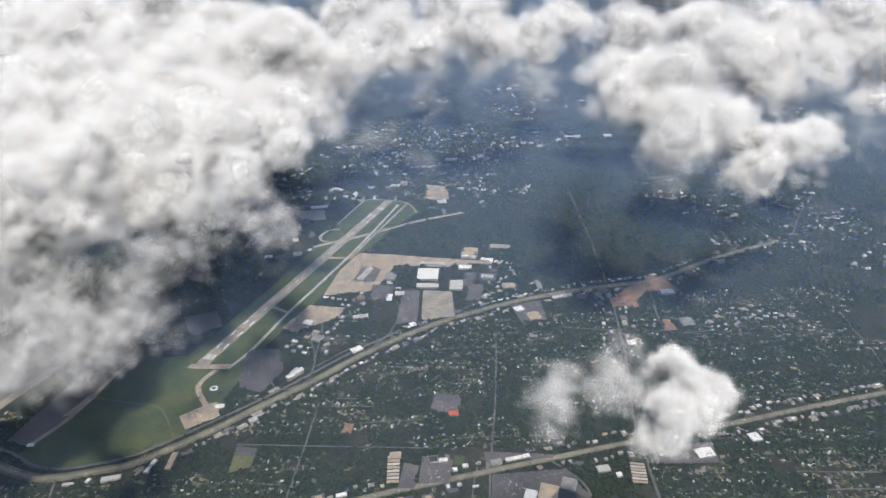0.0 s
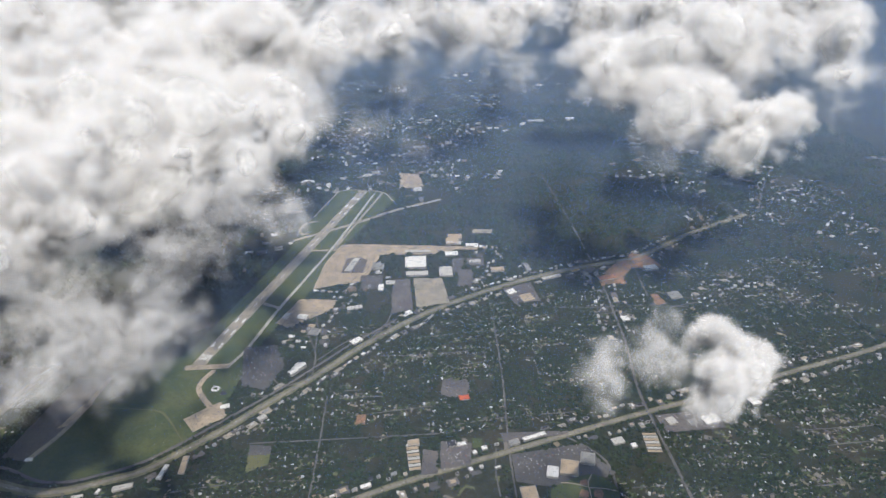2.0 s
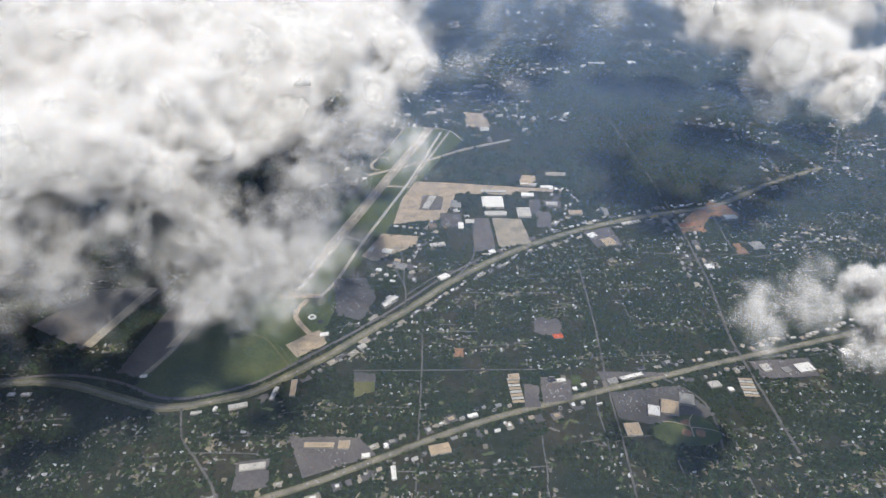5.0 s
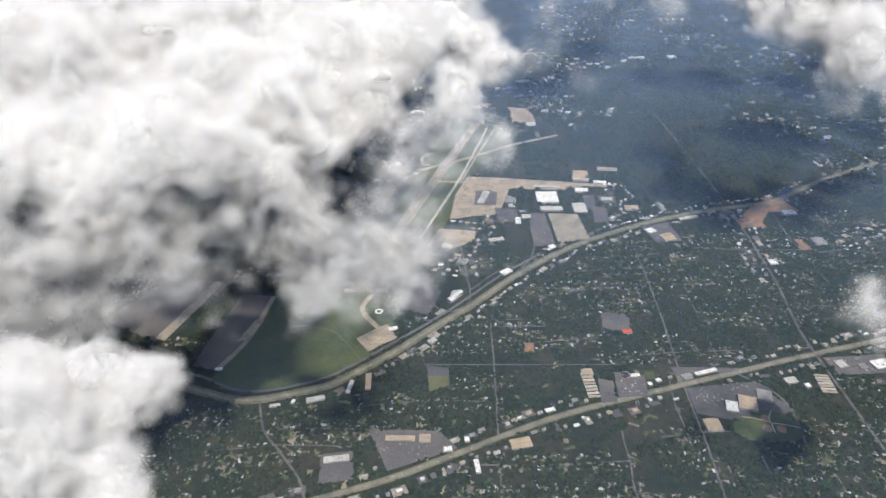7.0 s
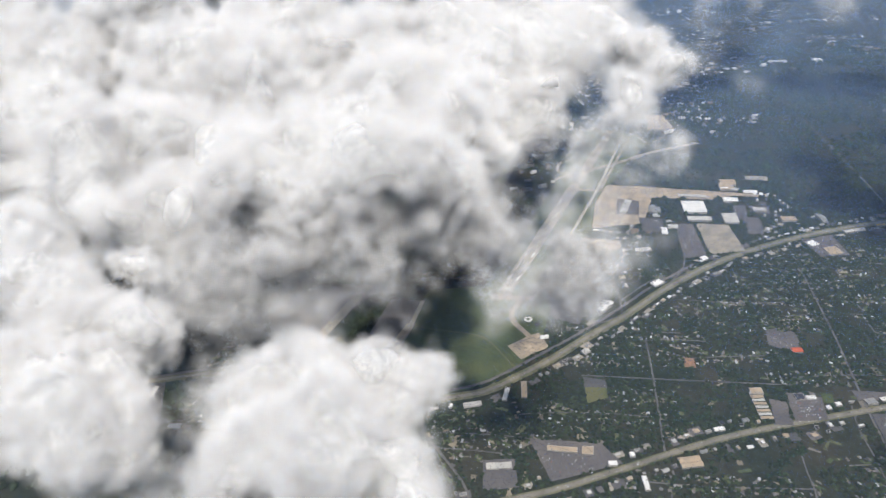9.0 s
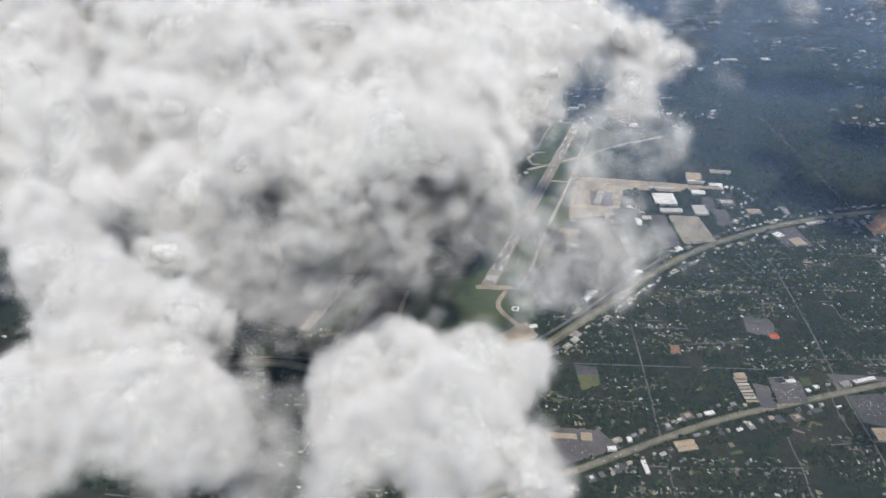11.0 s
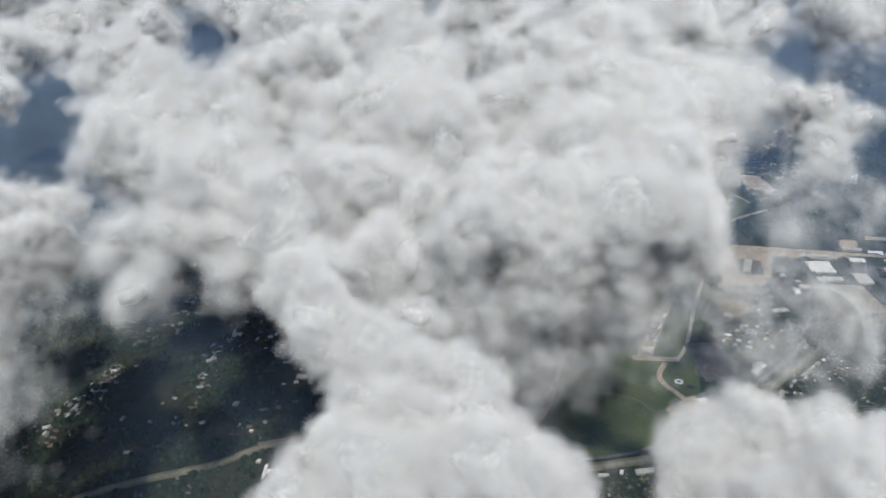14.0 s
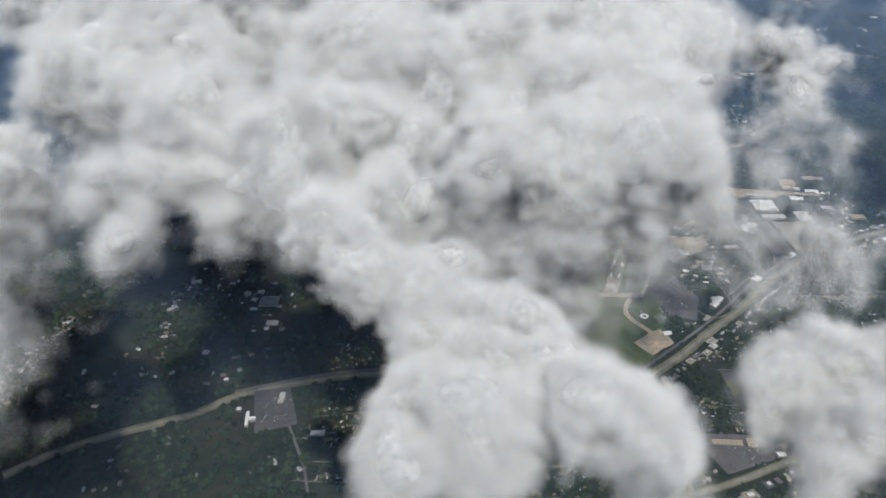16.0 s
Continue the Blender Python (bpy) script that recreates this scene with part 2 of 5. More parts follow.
CELL, X0, Y0, NX, NY = 2.0, -1300.0, 200.0, 1100, 900
taken = np.zeros((NX, NY), bool)       # where no tree or house may stand
gx, gy = np.meshgrid(X0 + CELL * (np.arange(NX) + 0.5), Y0 + CELL * (np.arange(NY) + 0.5), indexing="ij")


def claim_line(line, half):
    for a, b in zip(line[:-1], line[1:]):
        lo, hi = np.minimum(a, b) - half, np.maximum(a, b) + half
        i0, j0 = np.maximum(((lo - (X0, Y0)) / CELL).astype(int), 0)
        i1, j1 = ((hi - (X0, Y0)) / CELL).astype(int) + 1
        if i1 <= 0 or j1 <= 0:
            continue
        px, py, d = gx[i0:i1, j0:j1] - a[0], gy[i0:i1, j0:j1] - a[1], b - a
        s = np.clip((px * d[0] + py * d[1]) / max(d @ d, 1e-6), 0, 1)
        taken[i0:i1, j0:j1] |= np.hypot(px - s * d[0], py - s * d[1]) < half


def claim_area(line):
    inside = np.zeros_like(taken)
    for a, b in zip(line, np.roll(line, -1, 0)):
        if a[1] == b[1]:
            continue
        inside ^= ((a[1] > gy) != (b[1] > gy)) & (gx < (b[0] - a[0]) * (gy - a[1]) / (b[1] - a[1]) + a[0])
    taken[inside] = True


def free(x, y):
    i, j = ((np.asarray(x) - X0) / CELL).astype(int), ((np.asarray(y) - Y0) / CELL).astype(int)
    ok = (i >= 0) & (j >= 0) & (i < NX) & (j < NY)
    return ~taken[np.clip(i, 0, NX - 1), np.clip(j, 0, NY - 1)] & ok


def ribbon(name, pts, width, top, mat, label="", category="road", claim=1.0, step=6.0, kind="structure", parent=None, depth=0.3):
    """A paved band with a flat top and square edges along a smooth line."""
    line = smooth_line(pts, step)
    d = np.gradient(line, axis=0)
    side = np.stack([-d[:, 1], d[:, 0]], 1) / np.linalg.norm(d, axis=1)[:, None] * width / 2
    n, bm = len(line), bmesh.new()
    rows = [[bm.verts.new((*q, z)) for q, z in ((l + s, top - depth), (l + s, top), (l - s, top), (l - s, top - depth))] for l, s in zip(line, side)]
    for a, b in zip(rows[:-1], rows[1:]):
        for i in range(3):
            bm.faces.new((a[i], a[i + 1], b[i + 1], b[i]))
    bm.faces.new(rows[0])
    bm.faces.new(rows[-1][::-1])
    bmesh.ops.recalc_face_normals(bm, faces=bm.faces)
    if claim:
        claim_line(line, width / 2 + claim)
    ob = part(name, bm, mat, parent, "" if parent is None else label)
    return ob if parent else tagged(ob, label, category, kind=kind)


def area(name, pts, top, mat, label="", category="ground", soft=False, claim=True, depth=0.3):
    """A flat area with square edges; soft: its outline runs smoothly through the points."""
    line = smooth_line(pts, 8.0, True) if soft else np.array(pts, float)
    bm = bmesh.new()
    up, low = [bm.verts.new((*q, top)) for q in line], [bm.verts.new((*q, top - depth)) for q in line]
    face = bm.faces.new(up)
    bm.normal_update()
    if face.normal.z < 0:
        face.normal_flip()
    for i in range(len(line)):
        j = (i + 1) % len(line)
        bm.faces.new((up[i], low[i], low[j], up[j]))
    bmesh.ops.triangulate(bm, faces=[face])
    bmesh.ops.recalc_face_normals(bm, faces=bm.faces)
    if claim:
        claim_area(line)
    return tagged(part(name, bm, mat), label, category, kind="structure")


# ---- the ground: one sheet to the horizon ----
xs = np.concatenate([[-9000, -5000, -3000, -2000], np.arange(-1400, 1000, 40.0), [1500, 2500, 4000, 9000]])
ys = np.concatenate([[-2000, -500], np.arange(0, 1700, 40.0), [2000, 2600, 3400, 4500, 7000, 12000]])
vx, vy = np.meshgrid(xs, ys, indexing="ij")
idx = np.arange(vx.size).reshape(vx.shape)
ground = mesh_from("ground", np.stack([vx.ravel(), vy.ravel(), 0 * vx.ravel()], 1),
                   np.stack([idx[:-1, :-1].ravel(), idx[1:, :-1].ravel(), idx[1:, 1:].ravel(), idx[:-1, 1:].ravel()], 1), M["ground"])
tagged(ground, "dark green wooded plain around a town", "ground", kind="structure")

# ---- airfield ----
area("airfield_grass", [(-372, 517), (-353, 595), (-292, 600), (-244, 722), (-190, 880), (-176, 945), (-148, 1026), (-136, 1047), (-66, 1027), (-46, 990), (-83, 930), (-118, 857), (-147, 758),
                        (-193, 655), (-219, 587), (-226, 535), (-234, 505), (-254, 472), (-298, 440), (-340, 432), (-380, 436), (-394, 452)], 0.30, M["grass"],
     "mown green grass of the airfield", "grass", claim=True)
RUN_A, RUN_B = np.array((-271.0, 583.0)), np.array((-101.0, 1037.0))
along = (RUN_B - RUN_A) / np.linalg.norm(RUN_B - RUN_A)
across = np.array((along[1], -along[0]))
ribbon("runway", [RUN_A, RUN_B], 15.0, 0.40, M["runway"], "weathered concrete runway with white markings", "runway", step=40)
runway = bpy.data.objects["runway"]
for s in (14, 36, 62, 86, 395, 420, 450):              # touchdown blocks and threshold bars
    for o in (-4.2, 4.2) if s not in (14, 450) else (-5.4, -3.6, -1.8, 0, 1.8, 3.6, 5.4):
        mid = RUN_A + along * s + across * o
        ribbon("marking", [mid - along * 5, mid + along * 5], 1.9 if s not in (14, 450) else 0.8, 0.43, M["paint"], "", parent=runway, claim=0, step=30, depth=0.05)
for s in range(120, 380, 18):
    mid = RUN_A + along * s
    ribbon("marking", [mid - along * 4.5, mid + along * 4.5], 0.7, 0.43, M["paint"], "", parent=runway, claim=0, step=30, depth=0.05)
ribbon("taxiway", [(-240, 575), (-224, 606), (-201, 677), (-175, 747), (-148, 819), (-124, 890), (-84, 1019)], 4.0, 0.42, M["paleway"], "pale concrete taxiway beside the runway", "taxiway")
ribbon("taxiway", [(-139, 831), (-115, 899), (-70, 1021)], 4.0, 0.38, M["runway"], "pale concrete taxiway beside the runway", "taxiway")
ribbon("old_runway", [(-200, 866), (-132, 900), (-91, 924), (-49, 950), (25, 981)], 7.0, 0.36, M["runway"], "disused pale crossing runway", "runway")
ribbon("perimeter_road", [(-176, 945), (-148, 1026), (-136, 1045), (-99, 1040), (-68, 1024), (-52, 985)], 3.0, 0.35, M["runway"], "pale road round the end of the runway", "road")
ribbon("turn_pad", [(-168, 925), (-182, 925), (-194, 905), (-190, 885), (-180, 885)], 5.0, 0.37, M["runway"], "pale concrete turning loop", "taxiway")
ribbon("link_taxiway", [(-172, 830), (-124, 824)], 5.0, 0.39, M["apron"], "pale link between runway and apron", "taxiway")
ribbon("link_taxiway", [(-228, 704), (-200, 685)], 5.0, 0.39, M["runway"], "pale link between runway and taxiway", "taxiway")
ribbon("link_taxiway", [(-284, 580), (-237, 577)], 8.0, 0.41, M["apron"], "pale link at the runway end", "taxiway")
ribbon("link_taxiway", [(-252, 572), (-262, 552), (-259, 536), (-243, 512)], 5.5, 0.44, M["apron"], "tan curved taxiway to a holding apron", "taxiway")
area("holding_apron", [(-266, 499), (-253, 480), (-226, 498), (-235, 520), (-245, 515)], 0.46, M["apron"], "tan concrete holding apron", "apron")
area("terminal_apron", [(-130, 842), (-85, 836), (3, 817), (84, 803), (84, 798), (2, 800), (-76, 802), (-98, 734), (-162, 724), (-151, 790)], 0.34, M["apron"], "wide tan concrete apron by the terminal", "apron")
area("parking_apron", [(-176, 702), (-130, 693), (-136, 672), (-183, 640), (-199, 652)], 0.34, M["apron"], "tan concrete apron beside the taxiway", "apron")
area("factory_yard", [(-36, 732), (1, 727), (4, 668), (-36, 660)], 0.34, M["runway"], "pale concrete yard of a factory", "yard")
area("car_park", [(-62, 732), (-40, 732), (-40, 658), (-66, 653)], 0.32, M["oldasphalt"], "grey car park of a factory", "car park")
area("old_apron", [(-416, 470), (-390, 461), (-380, 474), (-355, 573), (-392, 580)], 0.32, M["oldasphalt"], "disused grey asphalt apron", "apron")
ribbon("concrete_strip", [(-391, 463), (-371, 505), (-357, 574)], 5.0, 0.36, M["runway"], "narrow pale concrete strip along the old apron", "apron")
area("bare_ground", [(-381, 502), (-371, 505), (-360, 533), (-369, 535)], 0.40, M["apron"], "bare tan ground beside the old apron", "ground")
area("freight_yard", [(-525, 545), (-461, 505), (-405, 605), (-480, 605)], 0.30, M["oldasphalt"], "dark grey freight yard", "yard")
ribbon("platform", [(-457, 509), (-422, 603)], 11.0, 0.6, M["runway"], "long pale concrete loading platform", "platform")
ribbon("track", [(-362, 531), (-341, 525), (-298, 516), (-283, 505), (-259, 469)], 1.6, 0.36, M["dry"], "worn pale track across the grass", "track")

# ---- highways, railway and streets ----
HWY_A = [(-800, 350), (-765, 376), (-726, 393), (-695, 404), (-669, 414), (-640, 433), (-612, 444), (-575, 453), (-530, 460), (-488, 463), (-455, 458), (-430, 449), (-399, 436), (-370, 425), (-345, 423),
         (-312, 430), (-284, 438), (-252, 460), (-223, 482), (-193, 509), (-149, 546), (-100, 593), (-49, 633), (7, 667), (87, 702), (164, 725), (208, 733), (270, 748), (360, 800), (470, 850)]
RAIL = [(-640, 441), (-560, 462), (-484, 470), (-447, 468), (-406, 456), (-373, 438), (-347, 433), (-322, 437), (-290, 447), (-263, 465), (-234, 488), (-204, 512), (-161, 550), (-113, 597), (-59, 641)]
HWY_B = [(-520, 240), (-400, 285), (-284, 318), (-230, 334), (-189, 350), (-145, 368), (-112, 381), (-74, 394), (-24, 407), (28, 420), (82, 433), (139, 447), (198, 460), (257, 473), (317, 488), (378, 502), (421, 512), (520, 540), (640, 560)]
ribbon("verge", HWY_A, 9.5, 0.20, M["verge"], "dry grass verge along the highway", "verge", claim=0)
ribbon("highway", HWY_A, 3.8, 0.34, M["road"], "pale grey four lane highway", "road", claim=4)
ribbon("railway", RAIL, 3.0, 0.40, M["oldasphalt"], "railway line on grey ballast", "railway")
ribbon("verge", HWY_B, 6.5, 0.20, M["verge"], "dry grass verge along the highway", "verge", claim=0)
ribbon("highway", HWY_B, 3.6, 0.34, M["road"], "pale grey highway through the suburb", "road", claim=2.5)
for pts, w in (([(50, 630), (41, 520), (29, 420), (24, 355), (18, 300)], 2.2), ([(-142, 373), (-136, 456), (-133, 515)], 2.2), ([(200, 720), (190, 626), (183, 565), (169, 491), (166, 455), (164, 400), (162, 340)], 3.2),
               ([(249, 715), (243, 628), (292, 626)], 2.4), ([(-345, 423), (-335, 388), (-317, 363), (-296, 330), (-290, 290)], 2.6), ([(-199, 459), (-95, 453), (-20, 449)], 2.0),
               ([(208, 1060), (207, 939), (204, 822), (200, 740)], 2.4), ([(455, 900), (478, 843), (545, 940), (605, 1020)], 3.0), ([(82, 431), (97, 416), (108, 398), (108, 373), (103, 350)], 2.6),
               ([(243, 628), (180, 632), (120, 640)], 2.2), ([(-182, 585), (-189, 556), (-184, 542), (-172, 536), (-155, 546)], 1.8), ([(-150, 571), (-112, 608), (-87, 616), (-58, 626), (-30, 652)], 2.0), ([(-150, 590), (-151, 643), (-159, 690)], 2.0), ([(-150, 546), (-150, 590), (-168, 640), (-190, 655)], 2.2), ([(-600, 445), (-585, 405), (-560, 350), (-545, 290)], 3.0), ([(-100, 593), (-70, 640), (-66, 700), (-100, 730)], 2.2)):
    ribbon("street", pts, w * 0.8, 0.26, M["lane"], "narrow pale street", "road", claim=0.6)
LOTS = (("mall_car_park", [(30, 416), (93, 421), (112, 385), (93, 378), (52, 378), (28, 386)], "asphalt", "dark grey car park of a shopping centre", "car park"),
        ("ball_park", [(54, 374), (92, 386), (108, 367), (98, 353), (59, 356)], "grass", "green ball park", "sports field"),
        ("infield", [(79, 371), (84, 368), (81, 362), (75, 365)], "redsoil", "red clay infield of the ball park", "sports field"),
        ("infield", [(89, 370), (95, 368), (93, 361), (87, 363)], "redsoil", "red clay infield of the ball park", "sports field"),
        ("infield", [(80, 380), (86, 381), (85, 375), (79, 375)], "redsoil", "red clay infield of the ball park", "sports field"),
        ("cleared_ground", [(210, 713), (233, 736), (247, 741), (260, 757), (279, 745), (286, 716), (270, 704), (255, 717), (244, 715), (226, 692), (205, 688)], "redsoil", "cleared red clay ground", "ground"),
        ("cleared_ground", [(194, 700), (208, 696), (227, 699), (226, 677), (208, 682), (194, 679)], "redsoil", "cleared red clay ground", "ground"),
        ("cleared_ground", [(245, 652), (254, 651), (256, 628), (242, 628)], "redsoil", "cleared red clay ground", "ground"),
        ("far_car_park", [(-38, 1111), (-3, 1100), (1, 1041), (-40, 1036)], "apron", "pale concrete lot beyond the runway", "car park"),
        ("far_car_park", [(-245, 1005), (-205, 1003), (-196, 965), (-235, 960)], "runway", "pale lot of a warehouse", "car park"),
        ("playing_field", [(-198, 456), (-178, 452), (-179, 431), (-197, 424)], "dry", "yellowing playing field", "sports field"),
        ("school_car_park", [(-19, 524), (-8, 527), (-6, 521), (3, 523), (8, 518), (4, 499), (-12, 496), (-23, 503)], "oldasphalt", "grey school car park", "car park"),
        ("apron_patch", [(-128, 760), (-100, 756), (-94, 792), (-106, 800), (-122, 798)], "oldasphalt", "grey worn part of the terminal apron", "apron"),
        ("court", [(-198, 457), (-178, 453), (-178, 443), (-198, 444)], "asphalt", "dark grey asphalt court above a playing field", "sports field"),
        ("airport_car_park", [(-102, 749), (-74, 745), (-76, 711), (-103, 715)], "asphalt", "dark grey car park near the hangars", "car park"),
        ("works_lot", [(20, 778), (35, 776), (29, 737), (14, 739)], "asphalt", "dark grey lot beside a hangar", "yard"),
        ("works_lot", [(39, 775), (62, 772), (58, 752), (36, 755)], "oldasphalt", "grey lot beside a warehouse", "yard"),
        ("apron_strip", [(-122, 838), (-40, 826), (3, 818), (1, 792), (-60, 801)], "apron", "tan concrete strip in front of the hangars", "apron"),
        ("pad", [(59, 862), (88, 857), (85, 845), (57, 850)], "runway", "pale lot among the far trees", "yard"),
        ("lot", [(24, 745), (43, 743), (36, 702), (18, 705)], "oldasphalt", "grey lot beside the factory", "yard"),
        ("storage_yard", [(-45, 432), (-32, 428), (-35, 402), (-49, 403)], "oldasphalt", "grey yard of storage units", "yard"),
        ("green", [(-1, 440), (8, 438), (6, 427), (-2, 428)], "grass", "small green between stores", "grass"),
        ("lot", [(-104, 484), (-95, 483), (-96, 470), (-105, 471)], "redsoil", "bare brown lot between houses", "ground"),
        ("lot", [(25, 443), (86, 438), (84, 434), (26, 431)], "oldasphalt", "grey paved strip in front of stores", "car park"),
        ("car_park", [(-30, 440), (-2, 434), (-6, 409), (-32, 407)], "oldasphalt", "grey car park by the highway", "car park"),
        ("works_yard", [(-248, 383), (-191, 380), (-176, 360), (-232, 341)], "oldasphalt", "grey works yard", "yard"),
        ("works_yard", [(-285, 360), (-260, 362), (-257, 335), (-284, 331)], "oldasphalt", "grey works yard", "yard"),
        ("works_yard", [(-622, 441), (-590, 444), (-575, 400), (-610, 390)], "asphalt", "dark works yard", "yard"),
        ("airport_car_park", [(-228, 608), (-192, 608), (-180, 570), (-194, 532), (-220, 542)], "asphalt", "dark airport car park among trees", "car park"),
        ("cleared_ground", [(-325, 680), (-288, 692), (-270, 658), (-303, 638)], "oldasphalt", "grey cleared ground beside the runway", "ground"),
        ("shop_car_park", [(170, 447), (228, 449), (226, 424), (172, 424)], "oldasphalt", "grey car park of shops", "car park"),
        ("shop_car_park", [(110, 700), (72, 690), (80, 655), (112, 656)], "oldasphalt", "grey yard of shops", "car park"))
for i, (name, pts, mat, label, cat) in enumerate(LOTS):
    area(name, pts, 0.28 + 0.008 * i, M[mat], label, cat, soft=name in ("ball_park", "infield"))

for pts in ([(92, 386), (86, 378), (85, 370), (84, 362)], [(85, 372), (96, 370), (106, 366)], [(85, 373), (74, 378), (64, 380)]):
    ribbon("footpath", pts, 0.9, 0.46, M["apron"], "pale footpath across the ball park", "path", claim=0)


# paler built-up ground along the highways
def roadside(line, near, far, seed):
    """Plots in pairs beside a line: their middle, turn and size."""
    r, out = random.Random(seed), []
    path = smooth_line(line, 3.0)
    d = np.gradient(path, axis=0)
    d /= np.linalg.norm(d, axis=1)[:, None]
    for side in (-1, 1):
        i = 0
        while i < len(path):
            w = r.uniform(2.8, 9)
            o = r.uniform(near, far)
            q = path[i] + side * o * np.array((-d[i][1], d[i][0]))
            out.append((q[0], q[1], math.degrees(math.atan2(d[i][1], d[i][0])), w, r.uniform(2.6, 5.5), r.random()))
            i += max(1, int((w + r.uniform(0, 4)) / 3))
    return out


# ---- buildings ----
def box(bm, x0, x1, y0, y1, z0, z1):
    v = [bm.verts.new(c) for c in ((x0, y0, z0), (x1, y0, z0), (x1, y1, z0), (x0, y1, z0), (x0, y0, z1), (x1, y0, z1), (x1, y1, z1), (x0, y1, z1))]
    for f in ((3, 2, 1, 0), (4, 5, 6, 7), (0, 1, 5, 4), (1, 2, 6, 5), (2, 3, 7, 6), (3, 0, 4, 7)):
        bm.faces.new([v[i] for i in f])


def gable(bm, x0, x1, y0, y1, z, rise, lap=0.3, thick=0.15):
    """A pitched roof with overhanging eaves, its ridge along x."""
    x0, x1, y0, y1, ym = x0 - lap, x1 + lap, y0 - lap, y1 + lap, (y0 + y1) / 2
    v = [bm.verts.new(c) for x in (x0, x1) for c in ((x, y0, z), (x, ym, z + rise), (x, y1, z), (x, y1, z - thick), (x, ym, z + rise - thick), (x, y0, z - thick))]
    for i in range(6):
        bm.faces.new((v[i], v[(i + 1) % 6], v[6 + (i + 1) % 6], v[6 + i]))
    bm.faces.new(v[:6][::-1])
    bm.faces.new(v[6:])


def building(name, label, cx, cy, w, d, h, roof, turn=0.0, style="flat", category="building", group=""):
    """Walls, a roof with an upstand or gables, and roof plant where it is flat."""
    ob = new(name)
    ob.matrix_world = pose(cx, cy, 0, 0, 0, turn)
    tagged(ob, label, category, group)
    x, y = w / 2, d / 2
    bm = bmesh.new()
    box(bm, -x, x, -y, y, -0.2, h)
    part("wall", bm, M["wall"], ob)
    bm = bmesh.new()
    if style == "gable":
        gable(bm, -x, x, -y, y, h + 0.1, min(d * 0.16, 2.5))
    elif style == "bays":                     # side by side pitched bays
        n = max(2, round(d / 8))
        for i in range(n):
            gable(bm, -x, x, -y + d * i / n, -y + d * (i + 1) / n, h + 0.1, 0.9, 0.0)
    else:
        box(bm, -x - 0.1, x + 0.1, -y - 0.1, y + 0.1, h, h + 0.3)
    part("roof", bm, M[roof], ob)
    if style == "flat":
        e = 0.25
        for a in ((-x - 0.1, x + 0.1, -y - 0.1, -y + e), (-x - 0.1, x + 0.1, y - e, y + 0.1), (-x - 0.1, -x + e, -y + e, y - e), (x - e, x + 0.1, -y + e, y - e)):
            bm = bmesh.new()
            box(bm, *a, h + 0.3, h + 0.45)
            part("parapet", bm, M["wall"], ob)
        rnd = random.Random(round(cx * 7 + cy))
        for _ in range(min(6, int(w * d / 40))):
            ux, uy = rnd.uniform(-0.75, 0.75) * x, rnd.uniform(-0.75, 0.75) * y
            bm = bmesh.new()
            box(bm, ux - 0.5, ux + 0.5, uy - 0.4, uy + 0.4, h + 0.3, h + 0.6)
            part("roof_unit", bm, M["grey"], ob)
    u = np.array((math.cos(radians(turn)), math.sin(radians(turn))))
    c = np.array((cx, cy))
    q = np.array((-u[1], u[0]))
    claim_area(np.array([c + u * (x + 1.5) + q * (y + 1.5), c - u * (x + 1.5) + q * (y + 1.5), c - u * (x + 1.5) - q * (y + 1.5), c + u * (x + 1.5) - q * (y + 1.5)]))
    return ob


